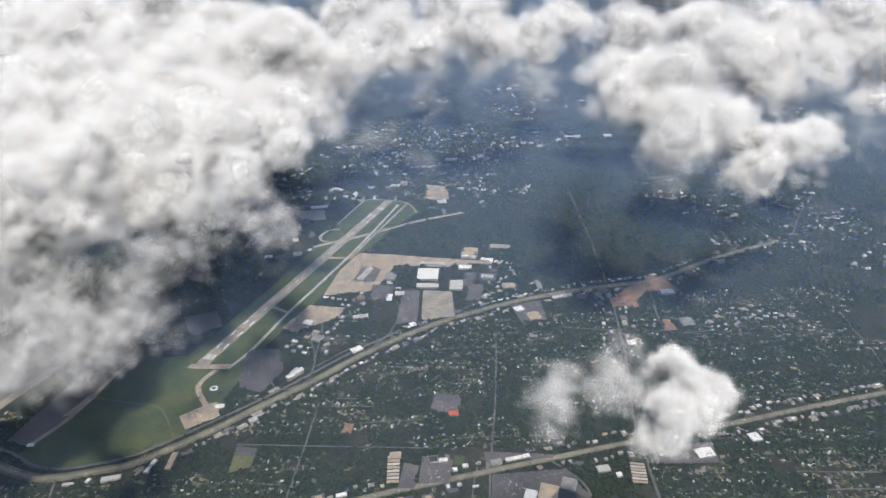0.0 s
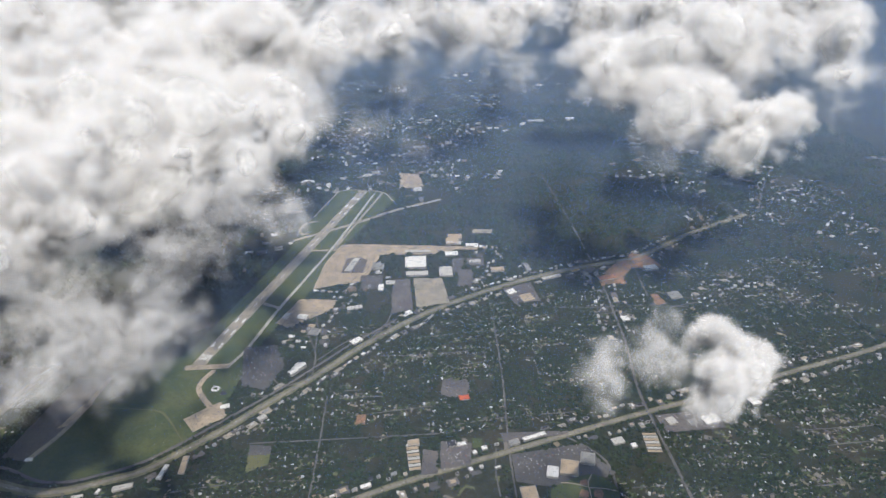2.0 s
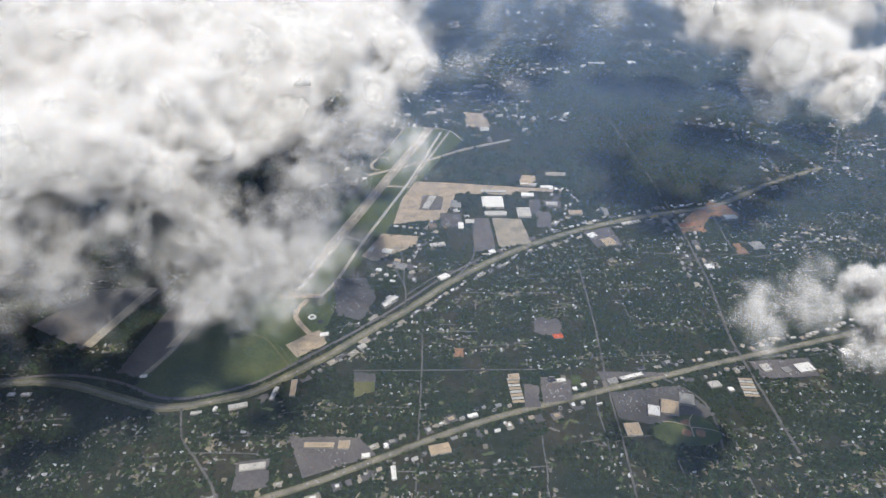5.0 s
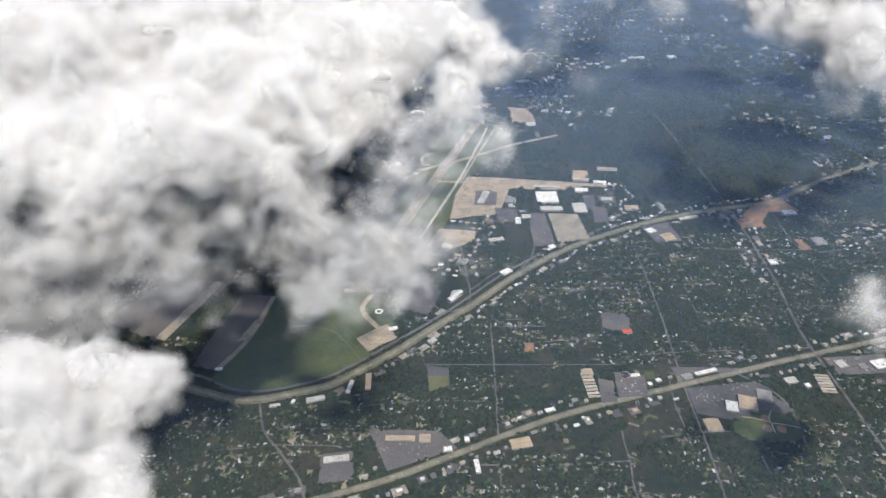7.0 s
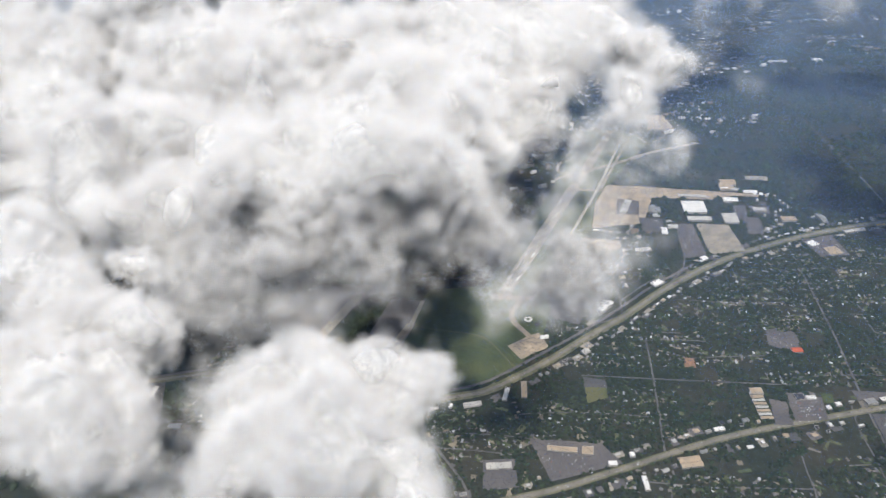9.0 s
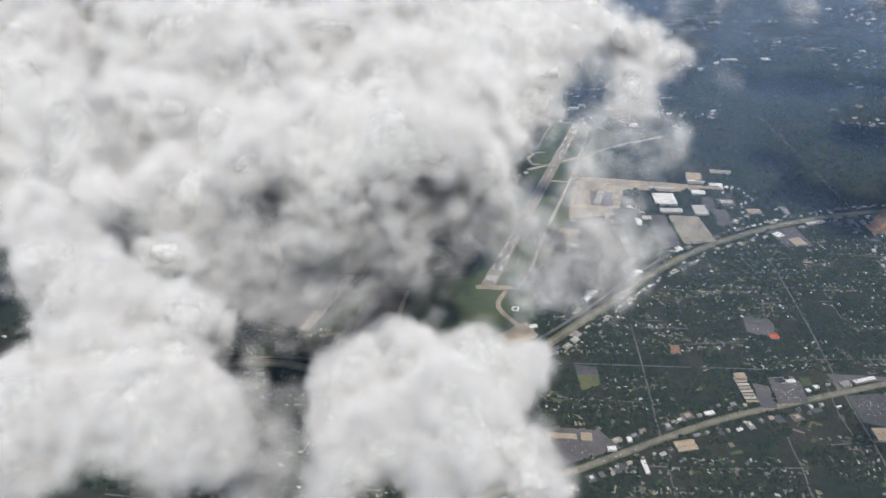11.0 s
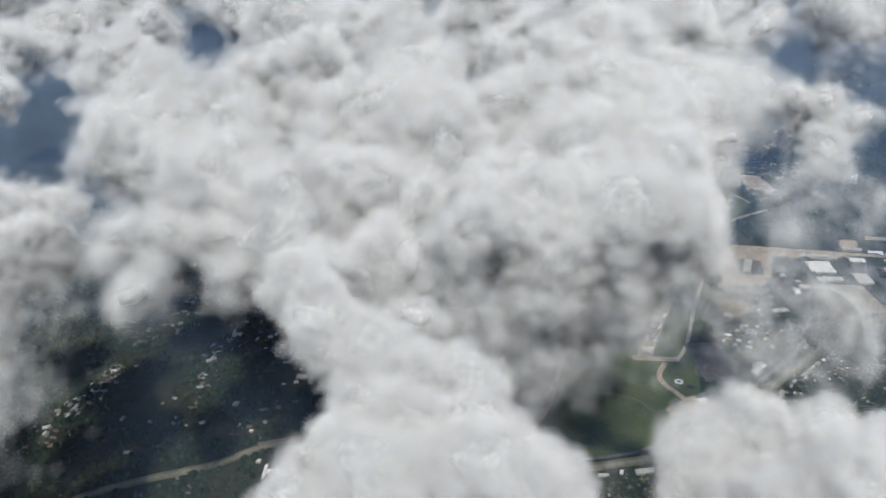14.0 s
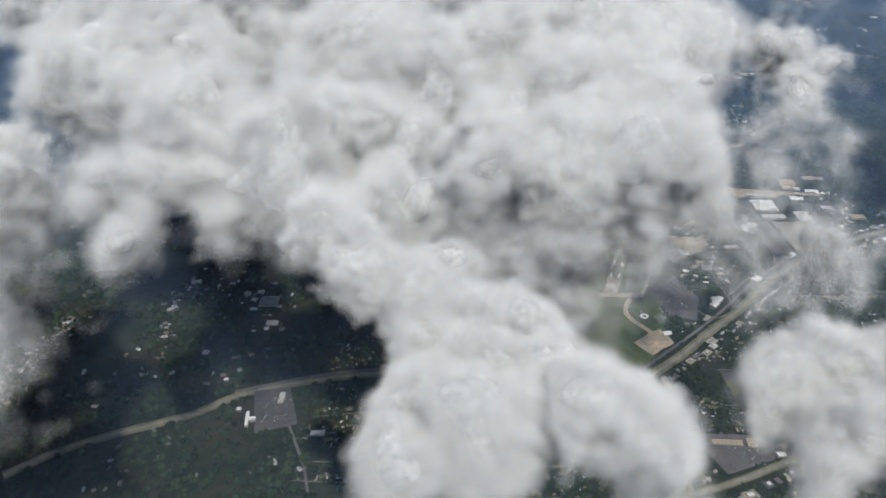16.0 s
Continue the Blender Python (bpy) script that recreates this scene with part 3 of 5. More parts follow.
BUILT = (
    ("hangar", "large hangar with a white ribbed roof", -30, 771, 28, 30, 6, "white", -3, "bays"),
    ("hangar", "long hangar with a beige roof", -30, 741, 28, 10, 5, "light", -3, "gable"),
    ("hangar", "grey roofed hangar near the airfield", 7, 741, 17, 24, 5, "light", -3, "bays"),
    ("hangar", "white roofed hangar near the airfield", 20, 789, 17, 10, 5, "white", -5, "gable"),
    ("hangar", "tan roofed hangar at the apron", 25, 826, 18, 18, 5, "tan", -5, "flat"),
    ("hangar", "white roofed hangar at the apron", 51, 811, 17, 7, 4, "white", -8, "gable"),
    ("hangar", "pale row of hangars on the apron", -25, 803, 34, 6, 4, "light", -8, "gable"),
    ("terminal", "long terminal building with a pale roof", -114, 777, 9, 36, 4, "light", -20, "flat"),
    ("shed", "white roofed shed near the airfield", -77, 714, 6, 15, 3, "white", -5, "gable"),
    ("shed", "pale roofed shed near the airfield", -65, 724, 11, 9, 3, "light", -5, "gable"),
    ("shed", "white roofed shed by the highway", -46, 651, 7, 7, 3, "white", 25, "gable"),
    ("store", "white roofed store by the highway", -106, 603, 13, 8, 3, "white", 35, "flat"),
    ("hangar", "white roofed hangar beside the apron", -169, 659, 11, 9, 4, "white", -20, "gable"),
    ("hangar", "pale roofed hangar beside the apron", -188, 663, 5, 11, 4, "light", -20, "gable"),
    ("workshop", "grey roofed workshop near the airfield", -153, 627, 11, 11, 3, "grey", -20, "flat"),
    ("workshop", "pale roofed workshop near the airfield", -109, 671, 18, 7, 3, "light", 10, "flat"),
    ("hangar", "grey roofed hangar near the airfield", -82, 770, 8, 18, 4, "grey", -10, "gable"),
    ("warehouse", "white roofed warehouse among trees", -258, 836, 11, 7, 3, "white", 5, "flat"),
    ("warehouse", "tan roofed warehouse on open ground", 74, 737, 17, 10, 4, "tan", -3, "flat"),
    ("warehouse", "grey roofed warehouse on open ground", 112, 738, 6, 20, 4, "grey", 8, "gable"),
    ("store", "white roofed store by a wide street", 81, 680, 11, 10, 3, "white", 25, "flat"),
    ("store", "tan roofed store by a wide street", 97, 664, 15, 15, 3, "tan", 15, "flat"),
    ("store", "long yellow roofed store by the highway", 172, 720, 11, 4, 3, "yellow", 15, "flat"),
    ("store", "pale row of stores by the highway", 138, 708, 26, 5, 3, "light", 15, "flat"),
    ("store", "white roofed store by a wide street", 197, 604, 9, 9, 3, "white", 3, "flat"),
    ("factory", "white roofed factory on red ground", 269, 712, 17, 11, 4, "white", 5, "flat"),
    ("factory", "rusty roofed factory on open ground", 206, 696, 22, 9, 4, "rust", 5, "gable"),
    ("factory", "grey roofed factory on open ground", 271, 644, 15, 14, 4, "grey", 5, "bays"),
    ("store", "white roofed store by the highway", 268, 453, 10, 10, 3, "white", 12, "flat"),
    ("supermarket", "large white roofed supermarket", 217, 435, 16, 11, 3, "white", 10, "flat"),
    ("warehouse", "long white roofed warehouse beyond the runway", -215, 1015, 27, 10, 4, "white", 8, "gable"),
    ("warehouse", "pale roofed warehouse beyond the runway", 9, 1242, 27, 14, 4, "light", 5, "flat"),
    ("warehouse", "long pale roofed warehouse far off", 169, 1340, 26, 9, 4, "light", 0, "flat"),
    ("warehouse", "pale roofed warehouse beyond the runway", -94, 1107, 16, 9, 4, "light", 0, "flat"),
    ("warehouse", "pale roofed warehouse far off", 270, 1376, 34, 12, 4, "light", 0, "flat"),
    ("warehouse", "white roofed warehouse far off", 345, 1375, 16, 16, 5, "white", 0, "flat"),
    ("hangar", "grey roofed shed beside a dark car park", -78, 767, 11, 13, 4, "grey", -5, "gable"),
    ("hangar", "white roofed small hangar on the apron strip", 21, 822, 9, 7, 4, "white", -8, "gable"),
    ("hangar", "white roofed small hangar on the apron strip", 34, 819, 9, 7, 4, "light", -8, "gable"),
    ("hangar", "tan roofed hangar among far trees", 30, 840, 20, 14, 5, "tan", -6, "bays"),
    ("shed", "white roofed shed at the end of the apron", 56, 806, 4, 6, 3, "white", -8, "gable"),
    ("shed", "white roofed shed at the end of the apron", 63, 805, 4, 6, 3, "white", -8, "gable"),
    ("shed", "pale roofed shed at the end of the apron", 71, 803, 3, 6, 3, "light", -8, "gable"),
    ("warehouse", "grey roofed warehouse behind a lot", 48, 762, 15, 8, 4, "light", -6, "flat"),
    ("store", "tan roofed store beside the storage units", -53, 440, 10, 7, 3, "tan", 3, "flat"),
    ("shed", "white shed beside the holding apron", -230, 512, 8, 5, 2.5, "white", 12, "gable"),
    ("store", "pale roofed store by the highway", -192, 491, 8, 6, 3, "light", 38, "flat"),
    ("shopping_centre", "white roofed wing of a shopping centre", 60, 391, 10, 12, 4, "white", -18, "flat"),
    ("shopping_centre", "tan roofed hall of a shopping centre", 75, 394, 15, 16, 4, "tan", -18, "flat"),
    ("shopping_centre", "grey roofed wing of a shopping centre", 93, 402, 12, 13, 3.5, "grey", -18, "flat"),
    ("store", "pale roofed store by a wide street", 181, 437, 9, 9, 3, "light", 10, "flat"),
    ("store", "white roofed store by the car park", -11, 433, 8, 4, 3, "white", 5, "flat"),
    ("store", "dark roofed store by the car park", -20, 434, 8, 7, 3, "dark", 5, "flat"),
    ("store", "small white roofed store", -1, 422, 4, 4, 2.5, "white", 10, "flat"),
    ("store", "small white roofed store", 8, 426, 5, 4, 2.5, "white", 10, "flat"),
    ("store", "long white roofed store by the highway", 54, 434, 22, 4, 3, "white", 14, "flat"),
    ("store", "long white roofed store by the highway", -95, 396, 9, 4, 3, "white", 14, "flat"),
    ("school", "red roofed school by a wide street", -1, 494, 9, 6, 3, "red", 5, "gable"),
    ("store", "white roofed store by a wide street", -184, 359, 7, 4.5, 3, "white", 5, "flat"),
    ("store", "narrow white roofed store", -162, 341, 4, 13, 3, "white", 5, "flat"),
    ("store", "tan roofed store with pitched bays", -125, 362, 17, 10, 3, "tan", 10, "bays"),
    ("works", "long pale roofed works", -272, 354, 20, 6, 3, "light", 5, "flat"),
    ("works", "long tan roofed works", -222, 372, 24, 5, 3, "tan", -5, "flat"),
    ("works", "tan roofed works by a wide street", -202, 371, 9, 8, 3, "tan", -5, "flat"),
    ("store", "small white roofed store", -168, 368, 4, 5, 3, "white", 5, "flat"),
    ("motel", "long white roofed motel", -267, 433, 4, 16, 3, "white", -12, "flat"),
    ("works", "long tan roofed works", -251, 439, 5, 20, 3, "tan", 0, "flat"),
    ("store", "pale roofed store by the highway", -296, 420, 16, 5, 3, "light", 12, "flat"),
    ("store", "pale roofed store by the highway", -330, 414, 9, 3, 3, "light", 5, "flat"),
    ("store", "small white roofed store", -315, 418, 3, 5, 2.5, "white", -15, "flat"),
    ("shed", "small white shed by the old apron", -389, 463, 6, 3, 2.5, "white", 0, "gable"),
    ("store", "white roofed store in the shade", -485, 446, 8, 3.5, 3, "white", 0, "flat"),
    ("store", "white roofed store in the shade", -498, 447, 6, 3.5, 3, "white", 0, "flat"),
    ("store", "grey roofed store by a wide street", 35, 429, 9, 6, 3, "grey", 12, "flat"),
    ("school", "tan roofed school by a wide street", 36, 372, 13, 13, 3, "tan", 0, "flat"),
    ("store", "pale roofed store by a wide street", 125, 419, 11, 7, 3, "light", 10, "flat"),
    ("store", "white roofed store by a wide street", 137, 412, 5, 5, 3, "white", 10, "flat"),
    ("store", "grey roofed store by a wide street", 199, 433, 7, 6, 3, "grey", 10, "flat"),
    ("warehouse", "white roofed warehouse by a street", -556, 389, 12, 5, 3, "white", 3, "flat"),
    ("warehouse", "pale roofed warehouse on open ground", -595, 431, 5, 13, 3, "light", 0, "flat"),
    ("warehouse", "pale roofed warehouse in the shade", -628, 540, 12, 7, 3, "light", 0, "flat"),
    ("warehouse", "pale roofed warehouse in the shade", -732, 618, 11, 7, 3, "light", 5, "flat"),
    ("warehouse", "large beige roofed warehouse", -811, 782, 25, 18, 4, "light", 10, "flat"),
    ("warehouse", "large beige roofed warehouse", -767, 785, 20, 20, 4, "light", 10, "flat"),
    ("warehouse", "pale roofed warehouse in the shade", -667, 594, 8, 6, 3, "light", 0, "flat"),
    ("warehouse", "pale roofed warehouse in the shade", -653, 596, 7, 5, 3, "light", 0, "flat"),
    ("warehouse", "pale roofed warehouse in the shade", -657, 581, 6, 5, 3, "light", 0, "flat"),
    ("warehouse", "grey roofed warehouse in the shade", -640, 578, 20, 16, 3, "grey", 0, "flat"),
    ("store", "small white roofed store", -630, 418, 4, 4, 3, "white", 0, "flat"),
    ("warehouse", "long pale roofed warehouse in the shade", -742, 568, 11, 4, 3, "light", 25, "flat"),
    ("warehouse", "pale roofed warehouse in the shade", -683, 495, 6, 6, 3, "light", 0, "flat"),
    ("store", "small white roofed store", -652, 456, 4, 3, 3, "white", 0, "flat"),
)
for b in BUILT:
    building(*b[:6], b[6] * 0.5, *b[7:])

for k, (cx, cy, w, d) in enumerate(((-158, 718, 6, 3), (-149, 716, 4, 3), (-140, 713, 5, 3), (-132, 711, 3, 3), (-178, 622, 6, 4), (-170, 611, 5, 4), (-157, 640, 7, 5), (-176, 603, 4, 3), (-163, 599, 5, 3), (-185, 612, 4, 4), (-166, 630, 5, 4))):
    building("workshop", "small pale roofed workshop by the airfield", cx, cy, w, d, 1.2, ("white", "light", "tan", "grey")[k % 4], -18, "flat" if k % 2 else "gable")

# rows of narrow storage units
for cx, cy, w, d, n, turn, label in ((-54, 424, 10, 32, 8, 2, "row of pale storage units"), (154, 414, 12, 24, 7, -8, "row of tan storage units"), (-589, 649, 38, 16, 4, 5, "row of pale flats")):
    for i in range(n):
        o = pose(cx, cy, 0, 0, 0, turn) @ Vector((0, -d / 2 + d * (i + 0.5) / n, 0))
        building("storage_unit", label, o.x, o.y, w, d / n * 0.55, 0.8, "light" if i % 2 else "tan", turn, "gable", "storage", "rows of storage units")

# shops and yards along the two highways and in the airport quarter
def free_around(x, y, r):
    return bool(free(np.array([x, x - r, x + r, x, x]), np.array([y, y, y, y - r, y + r])).all())


SHOP_ROOFS = (("white", "white"), ("light", "pale"), ("tan", "tan"), ("grey", "grey"), ("light", "pale"), ("grey", "grey"), ("dark", "dark"))
plots = [p for p in roadside(HWY_B, 7, 15, 3) if -330 < p[0] < 430] + [p for p in roadside(HWY_A, 8.5, 15, 4) if -320 < p[0] < 330]
plots += [p for p in roadside([(-150, 600), (-150, 640), (-120, 700), (-95, 735)], 4, 12, 6)] + [p for p in roadside([(30, 700), (60, 755), (80, 800)], 4, 20, 7)]
plots += [p for p in roadside([(183, 570), (190, 626), (200, 720)], 5, 22, 8)] + [p for p in roadside([(300, 640), (350, 660), (400, 640)], 3, 18, 9)]
for k, (px, py, turn, w, d, pick) in enumerate(plots):
    if not free_around(px, py, 2.5):
        continue
    if pick < 0.42:                                   # a paved yard beside or round the shop
        c, q = math.cos(radians(turn)), math.sin(radians(turn))
        ring = [(px + a * c - b * q, py + a * q + b * c) for a, b in ((-w * .7, -d * .8), (w * .7, -d * .8), (w * .7, d * .8), (-w * .7, d * .8))]
        area("yard", ring, 0.215 + 0.0003 * k, M[("oldasphalt", "asphalt", "runway")[k % 3]], "grey paved yard by the highway", "yard")
    if pick < 0.30 or pick > 0.42:
        roof, word = SHOP_ROOFS[int(pick * 97) % 7]
        building("shop", "small shop with a flat %s roof" % word, px, py, w * 0.62, d * 0.62, 0.9 + 0.7 * pick, roof, turn, "flat" if k % 3 else "gable", "shop", "shops along the highway")

# the white church: three joined wings
church = new("church")
church.matrix_world = pose(-167, 559, 0, 0, 0, 42)
tagged(church, "large white roofed church with joined wings", "church")
for name, x0, x1, y0, y1, h in (("wing", -3, 11, -3.0, 3.0, 4), ("wing", -9, 0, -4.5, 1.5, 3.5), ("wing", 2, 8, 2.5, 7, 3)):
    bm = bmesh.new()
    box(bm, x0, x1, y0, y1, -0.2, h)
    wing = part(name, bm, M["wall"], church)
    bm = bmesh.new()
    gable(bm, x0, x1, y0, y1, h + 0.1, 1.2)
    part("roof", bm, M["white"], wing)
claim_line(np.array([(-176.0, 553.0), (-158.0, 566.0)]), 8)

# curved hall beyond the runway and the T-shaped office
hall = new("curved_hall")
hall.matrix_world = pose(-197, 1083, 0)
tagged(hall, "curved hall with a white roof", "hall")
for r0, r1, z0, z1, name, mat in ((7, 12, -0.2, 4, "wall", "wall"), (6.7, 12.3, 4, 4.4, "roof", "white")):
    bm = bmesh.new()
    ring = [[bm.verts.new((r * math.cos(a), r * math.sin(a), z)) for r, z in ((r0, z0), (r0, z1), (r1, z1), (r1, z0))] for a in np.linspace(0.1, math.pi - 0.1, 17)]
    for a, b in zip(ring[:-1], ring[1:]):
        for i in range(4):
            bm.faces.new((a[i], a[(i + 1) % 4], b[(i + 1) % 4], b[i]))
    bm.faces.new(ring[0])
    bm.faces.new(ring[-1][::-1])
    bmesh.ops.recalc_face_normals(bm, faces=bm.faces)
    part(name, bm, M[mat], hall)
office = new("office")
office.matrix_world = pose(-617, 405, 0, 0, 0, 8)
tagged(office, "T-shaped office with a white roof", "office")
for x0, x1, y0, y1 in ((-3.5, -1, -8, 8), (-1, 5, -2, 1.5)):
    bm = bmesh.new()
    box(bm, x0, x1, y0, y1, -0.2, 3)
    wing = part("wing", bm, M["wall"], office)
    bm = bmesh.new()
    box(bm, x0 - 0.1, x1 + 0.1, y0 - 0.1, y1 + 0.1, 3, 3.3)
    part("roof", bm, M["white"], wing)
claim_line(np.array([(-617.0, 397.0), (-617.0, 413.0)]), 8)

# round beacon pad and pond by the taxiway
for name, label, x, y, r0, r1, mat in (("round_pad", "round pale pad with a dark middle", -245, 541, 2.2, 4.2, "white"), ("pond", "small round dark pond", -236, 533, 0.0, 3.0, "dark")):
    bm = bmesh.new()
    loops = [[bm.verts.new((x + r * math.cos(a), y + r * math.sin(a), z)) for a in np.linspace(0, 2 * math.pi, 25)[:-1]] for r, z in ((max(r0, 0.05), 0.5), (r1, 0.5), (r1, 0.1))]
    for a, b in zip(loops[:-1], loops[1:]):
        for i in range(24):
            bm.faces.new((a[i], a[(i + 1) % 24], b[(i + 1) % 24], b[i]))
    bmesh.ops.recalc_face_normals(bm, faces=bm.faces)
    tagged(part(name, bm, M[mat]), label, "pad" if r0 else "pond")


# ---- suburb: streets, houses and woods ----
def lattice(shape, seed):
    return np.random.default_rng(seed).random(shape)


def field2(x, y, size, seed):
    """Smooth random values from 0 to 1 over the plan, with lumps of the given size and half of it."""
    total = 0
    for s, w in ((size, 0.65), (size / 2.1, 0.35)):
        g = lattice((256, 256), seed)
        u, v = np.asarray(x) / s + 1000, np.asarray(y) / s + 1000
        i, j = np.floor(u).astype(int), np.floor(v).astype(int)
        a, b = u - i, v - j
        a, b = a * a * (3 - 2 * a), b * b * (3 - 2 * b)
        i, j = i % 256, j % 256
        k, l = (i + 1) % 256, (j + 1) % 256
        total = total + w * ((g[i, j] * (1 - a) + g[k, j] * a) * (1 - b) + (g[i, l] * (1 - a) + g[k, l] * a) * b)
        seed += 1
    return total


rng = np.random.default_rng(5)
LEAN = 0.088                                   # the street grid leans a little from north
spots = []                                     # house places and turns
lane = 0
for row in np.arange(250, 720, 23.0):
    x = -560.0
    while x < 420:
        length = rng.uniform(60, 150)
        y = row + rng.uniform(-4, 4)
        a, b = np.array((x + LEAN * y - 40, y)), np.array((x + length + LEAN * y - 40, y + rng.uniform(-9, 9)))
        mids = np.linspace(a, b, 12)
        if free(mids[:, 0], mids[:, 1]).mean() > 0.7 and field2(x, y, 160, 40) > 0.22:
            if rng.random() < 0.55:
                ribbon("street", [a, (a + b) / 2 + (0, rng.uniform(-6, 6)), b], 1.3, 0.16 + 0.0004 * lane, M["lane"], "narrow suburban street between trees", "road", claim=0.0, step=25)
                lane += 1
            for s in np.arange(3, length, 4.6):
                for side in (-1, 1):
                    if rng.random() < 0.82:
                        p = a + (b - a) * (s / length) + (rng.uniform(-2.6, 2.6), side * rng.uniform(2.6, 8.5))
                        spots.append((p[0], p[1], rng.choice((0, 90)) + rng.normal(0, 16)))
        x += length + rng.uniform(6, 40)
for x in np.arange(-540, 420, 52.0):           # cross streets
    y = 255.0
    while y < 700:
        length = rng.uniform(45, 110)
        p = np.array([(x + LEAN * v + rng.uniform(-2, 2), v) for v in np.linspace(y, y + length, 4)])
        if free(p[:, 0], p[:, 1]).all() and rng.random() < 0.6:
            ribbon("street", list(p), 1.3, 0.16 + 0.0004 * lane, M["lane"], "narrow suburban street between trees", "road", claim=0.0, step=25)
            lane += 1
        y += length + rng.uniform(0, 30)
spots = np.array(spots)
spots = spots[free(spots[:, 0], spots[:, 1]) & (field2(spots[:, 0], spots[:, 1], 60, 58) > 0.27)]


def house(width, depth, storey, wing):
    ob = new("house")
    bm = bmesh.new()
    box(bm, -width / 2, width / 2, -depth / 2, depth / 2, -0.2, storey)
    part("wall", bm, M["wall"], ob)
    bm = bmesh.new()
    gable(bm, -width / 2, width / 2, -depth / 2, depth / 2, storey + 0.05, depth * 0.22, 0.15, 0.08)
    part("roof", bm, M["home"], ob)
    if wing:
        bm = bmesh.new()
        box(bm, width / 2, width / 2 + 1.1, -depth / 2, depth * 0.1, -0.2, storey * 0.8)
        part("garage", bm, M["wall"], ob)
        bm = bmesh.new()
        gable(bm, width / 2, width / 2 + 1.1, -depth / 2, depth * 0.1, storey * 0.8 + 0.05, 0.3, 0.1, 0.08)
        part("garage_roof", bm, M["home"], ob)
    return tagged(ob, "small detached house with a pitched shingle roof", "house", "houses of the suburb")


near = (spots[:, 0] > -190) & (spots[:, 0] < 60) & (spots[:, 1] < 520)
order = np.flatnonzero(near)[:280]
kinds = [house(2.4, 1.5, 0.7, False), house(2.9, 1.7, 0.7, True), house(2.2, 1.6, 1.0, False)]
for n, i in enumerate(order):
    m = pose(spots[i, 0], spots[i, 1], 0, 0, 0, spots[i, 2])
    if n < 3:
        kinds[n].matrix_world = m
    else:
        copy_thing(kinds[n % 3], m)


def many_houses(name, places, size, mat, label):
    """Small gabled houses too many to count, as one mesh."""
    base = np.array([(-1, -.6, 0), (1, -.6, 0), (1, .6, 0), (-1, .6, 0), (-1, -.6, .55), (1, -.6, .55), (1, .6, .55), (-1, .6, .55), (-1, 0, .85), (1, 0, .85)])
    quads = np.array([(0, 1, 5, 4), (2, 3, 7, 6), (4, 5, 9, 8), (6, 7, 8, 9), (1, 2, 6, 5), (3, 0, 4, 7)])
    tris = np.array([(5, 6, 9), (7, 4, 8)])
    faces3 = np.concatenate([quads[:, (0, 1, 2)], quads[:, (0, 2, 3)], tris])
    r = np.random.default_rng(len(places))
    s = size * r.uniform(0.7, 1.35, (len(places), 1, 1))
    v = base[None] * s * np.stack([r.uniform(0.8, 1.3, len(places)), np.ones(len(places)), np.ones(len(places))], 1)[:, None]
    c, q = np.cos(np.radians(places[:, 2]))[:, None], np.sin(np.radians(places[:, 2]))[:, None]
    v = np.stack([v[..., 0] * c - v[..., 1] * q + places[:, :1], v[..., 0] * q + v[..., 1] * c + places[:, 1:2], v[..., 2]], -1)
    f = faces3[None] + 10 * np.arange(len(places))[:, None, None]
    return tagged(mesh_from(name, v.reshape(-1, 3), f.reshape(-1, 3), mat), label, "houses", kind="stuff")


rest = np.delete(spots, order, 0)
many_houses("suburb_houses", rest, 1.15, M["homes"], "many small houses with pale and brown roofs among trees")
n = 26000                                       # far neighbourhoods, in clusters
px, py = rng.uniform(-1250, 850, n), rng.uniform(330, 1950, n)
keep = (field2(px, py, 150, 70) > 0.60) & (field2(px, py, 45, 90) > 0.45) & free(px, py) & ((py > 700) | (px < -420) | (px > 300)) & ~((px > 80) & (px < 340) & (py > 770) & (py < 1290)) & (rng.random(n) < np.where((px < -540) & (py < 900), 0.30, 0.6))
many_houses("far_houses", np.stack([px, py, rng.uniform(0, 180, n)], 1)[keep], 1.9, M["homes"], "far neighbourhoods of small pale and brown roofs")
n = 900                                         # the town beyond the runway
px, py = rng.uniform(-340, 150, n), rng.uniform(1050, 1480, n)
keep = (field2(px, py, 60, 210) > 0.47) & free(px, py)
many_houses("town_roofs", np.stack([px, py, rng.choice((0, 90, 20), n) + rng.normal(0, 8, n)], 1)[keep], 3.4, M["homes"], "pale and brown roofs of the town beyond the runway")
n = 700                                         # a suburb on the far side of the highway
px, py = rng.uniform(330, 620, n), rng.uniform(760, 1030, n)
keep = (field2(px, py, 70, 230) > 0.50) & free(px, py)
many_houses("town_roofs", np.stack([px, py, rng.choice((0, 90, 30), n) + rng.normal(0, 8, n)], 1)[keep], 2.6, M["homes"], "tan and pale roofs of a far suburb")
n = 0                                           # roofs along the shaded streets
px, py = [], []
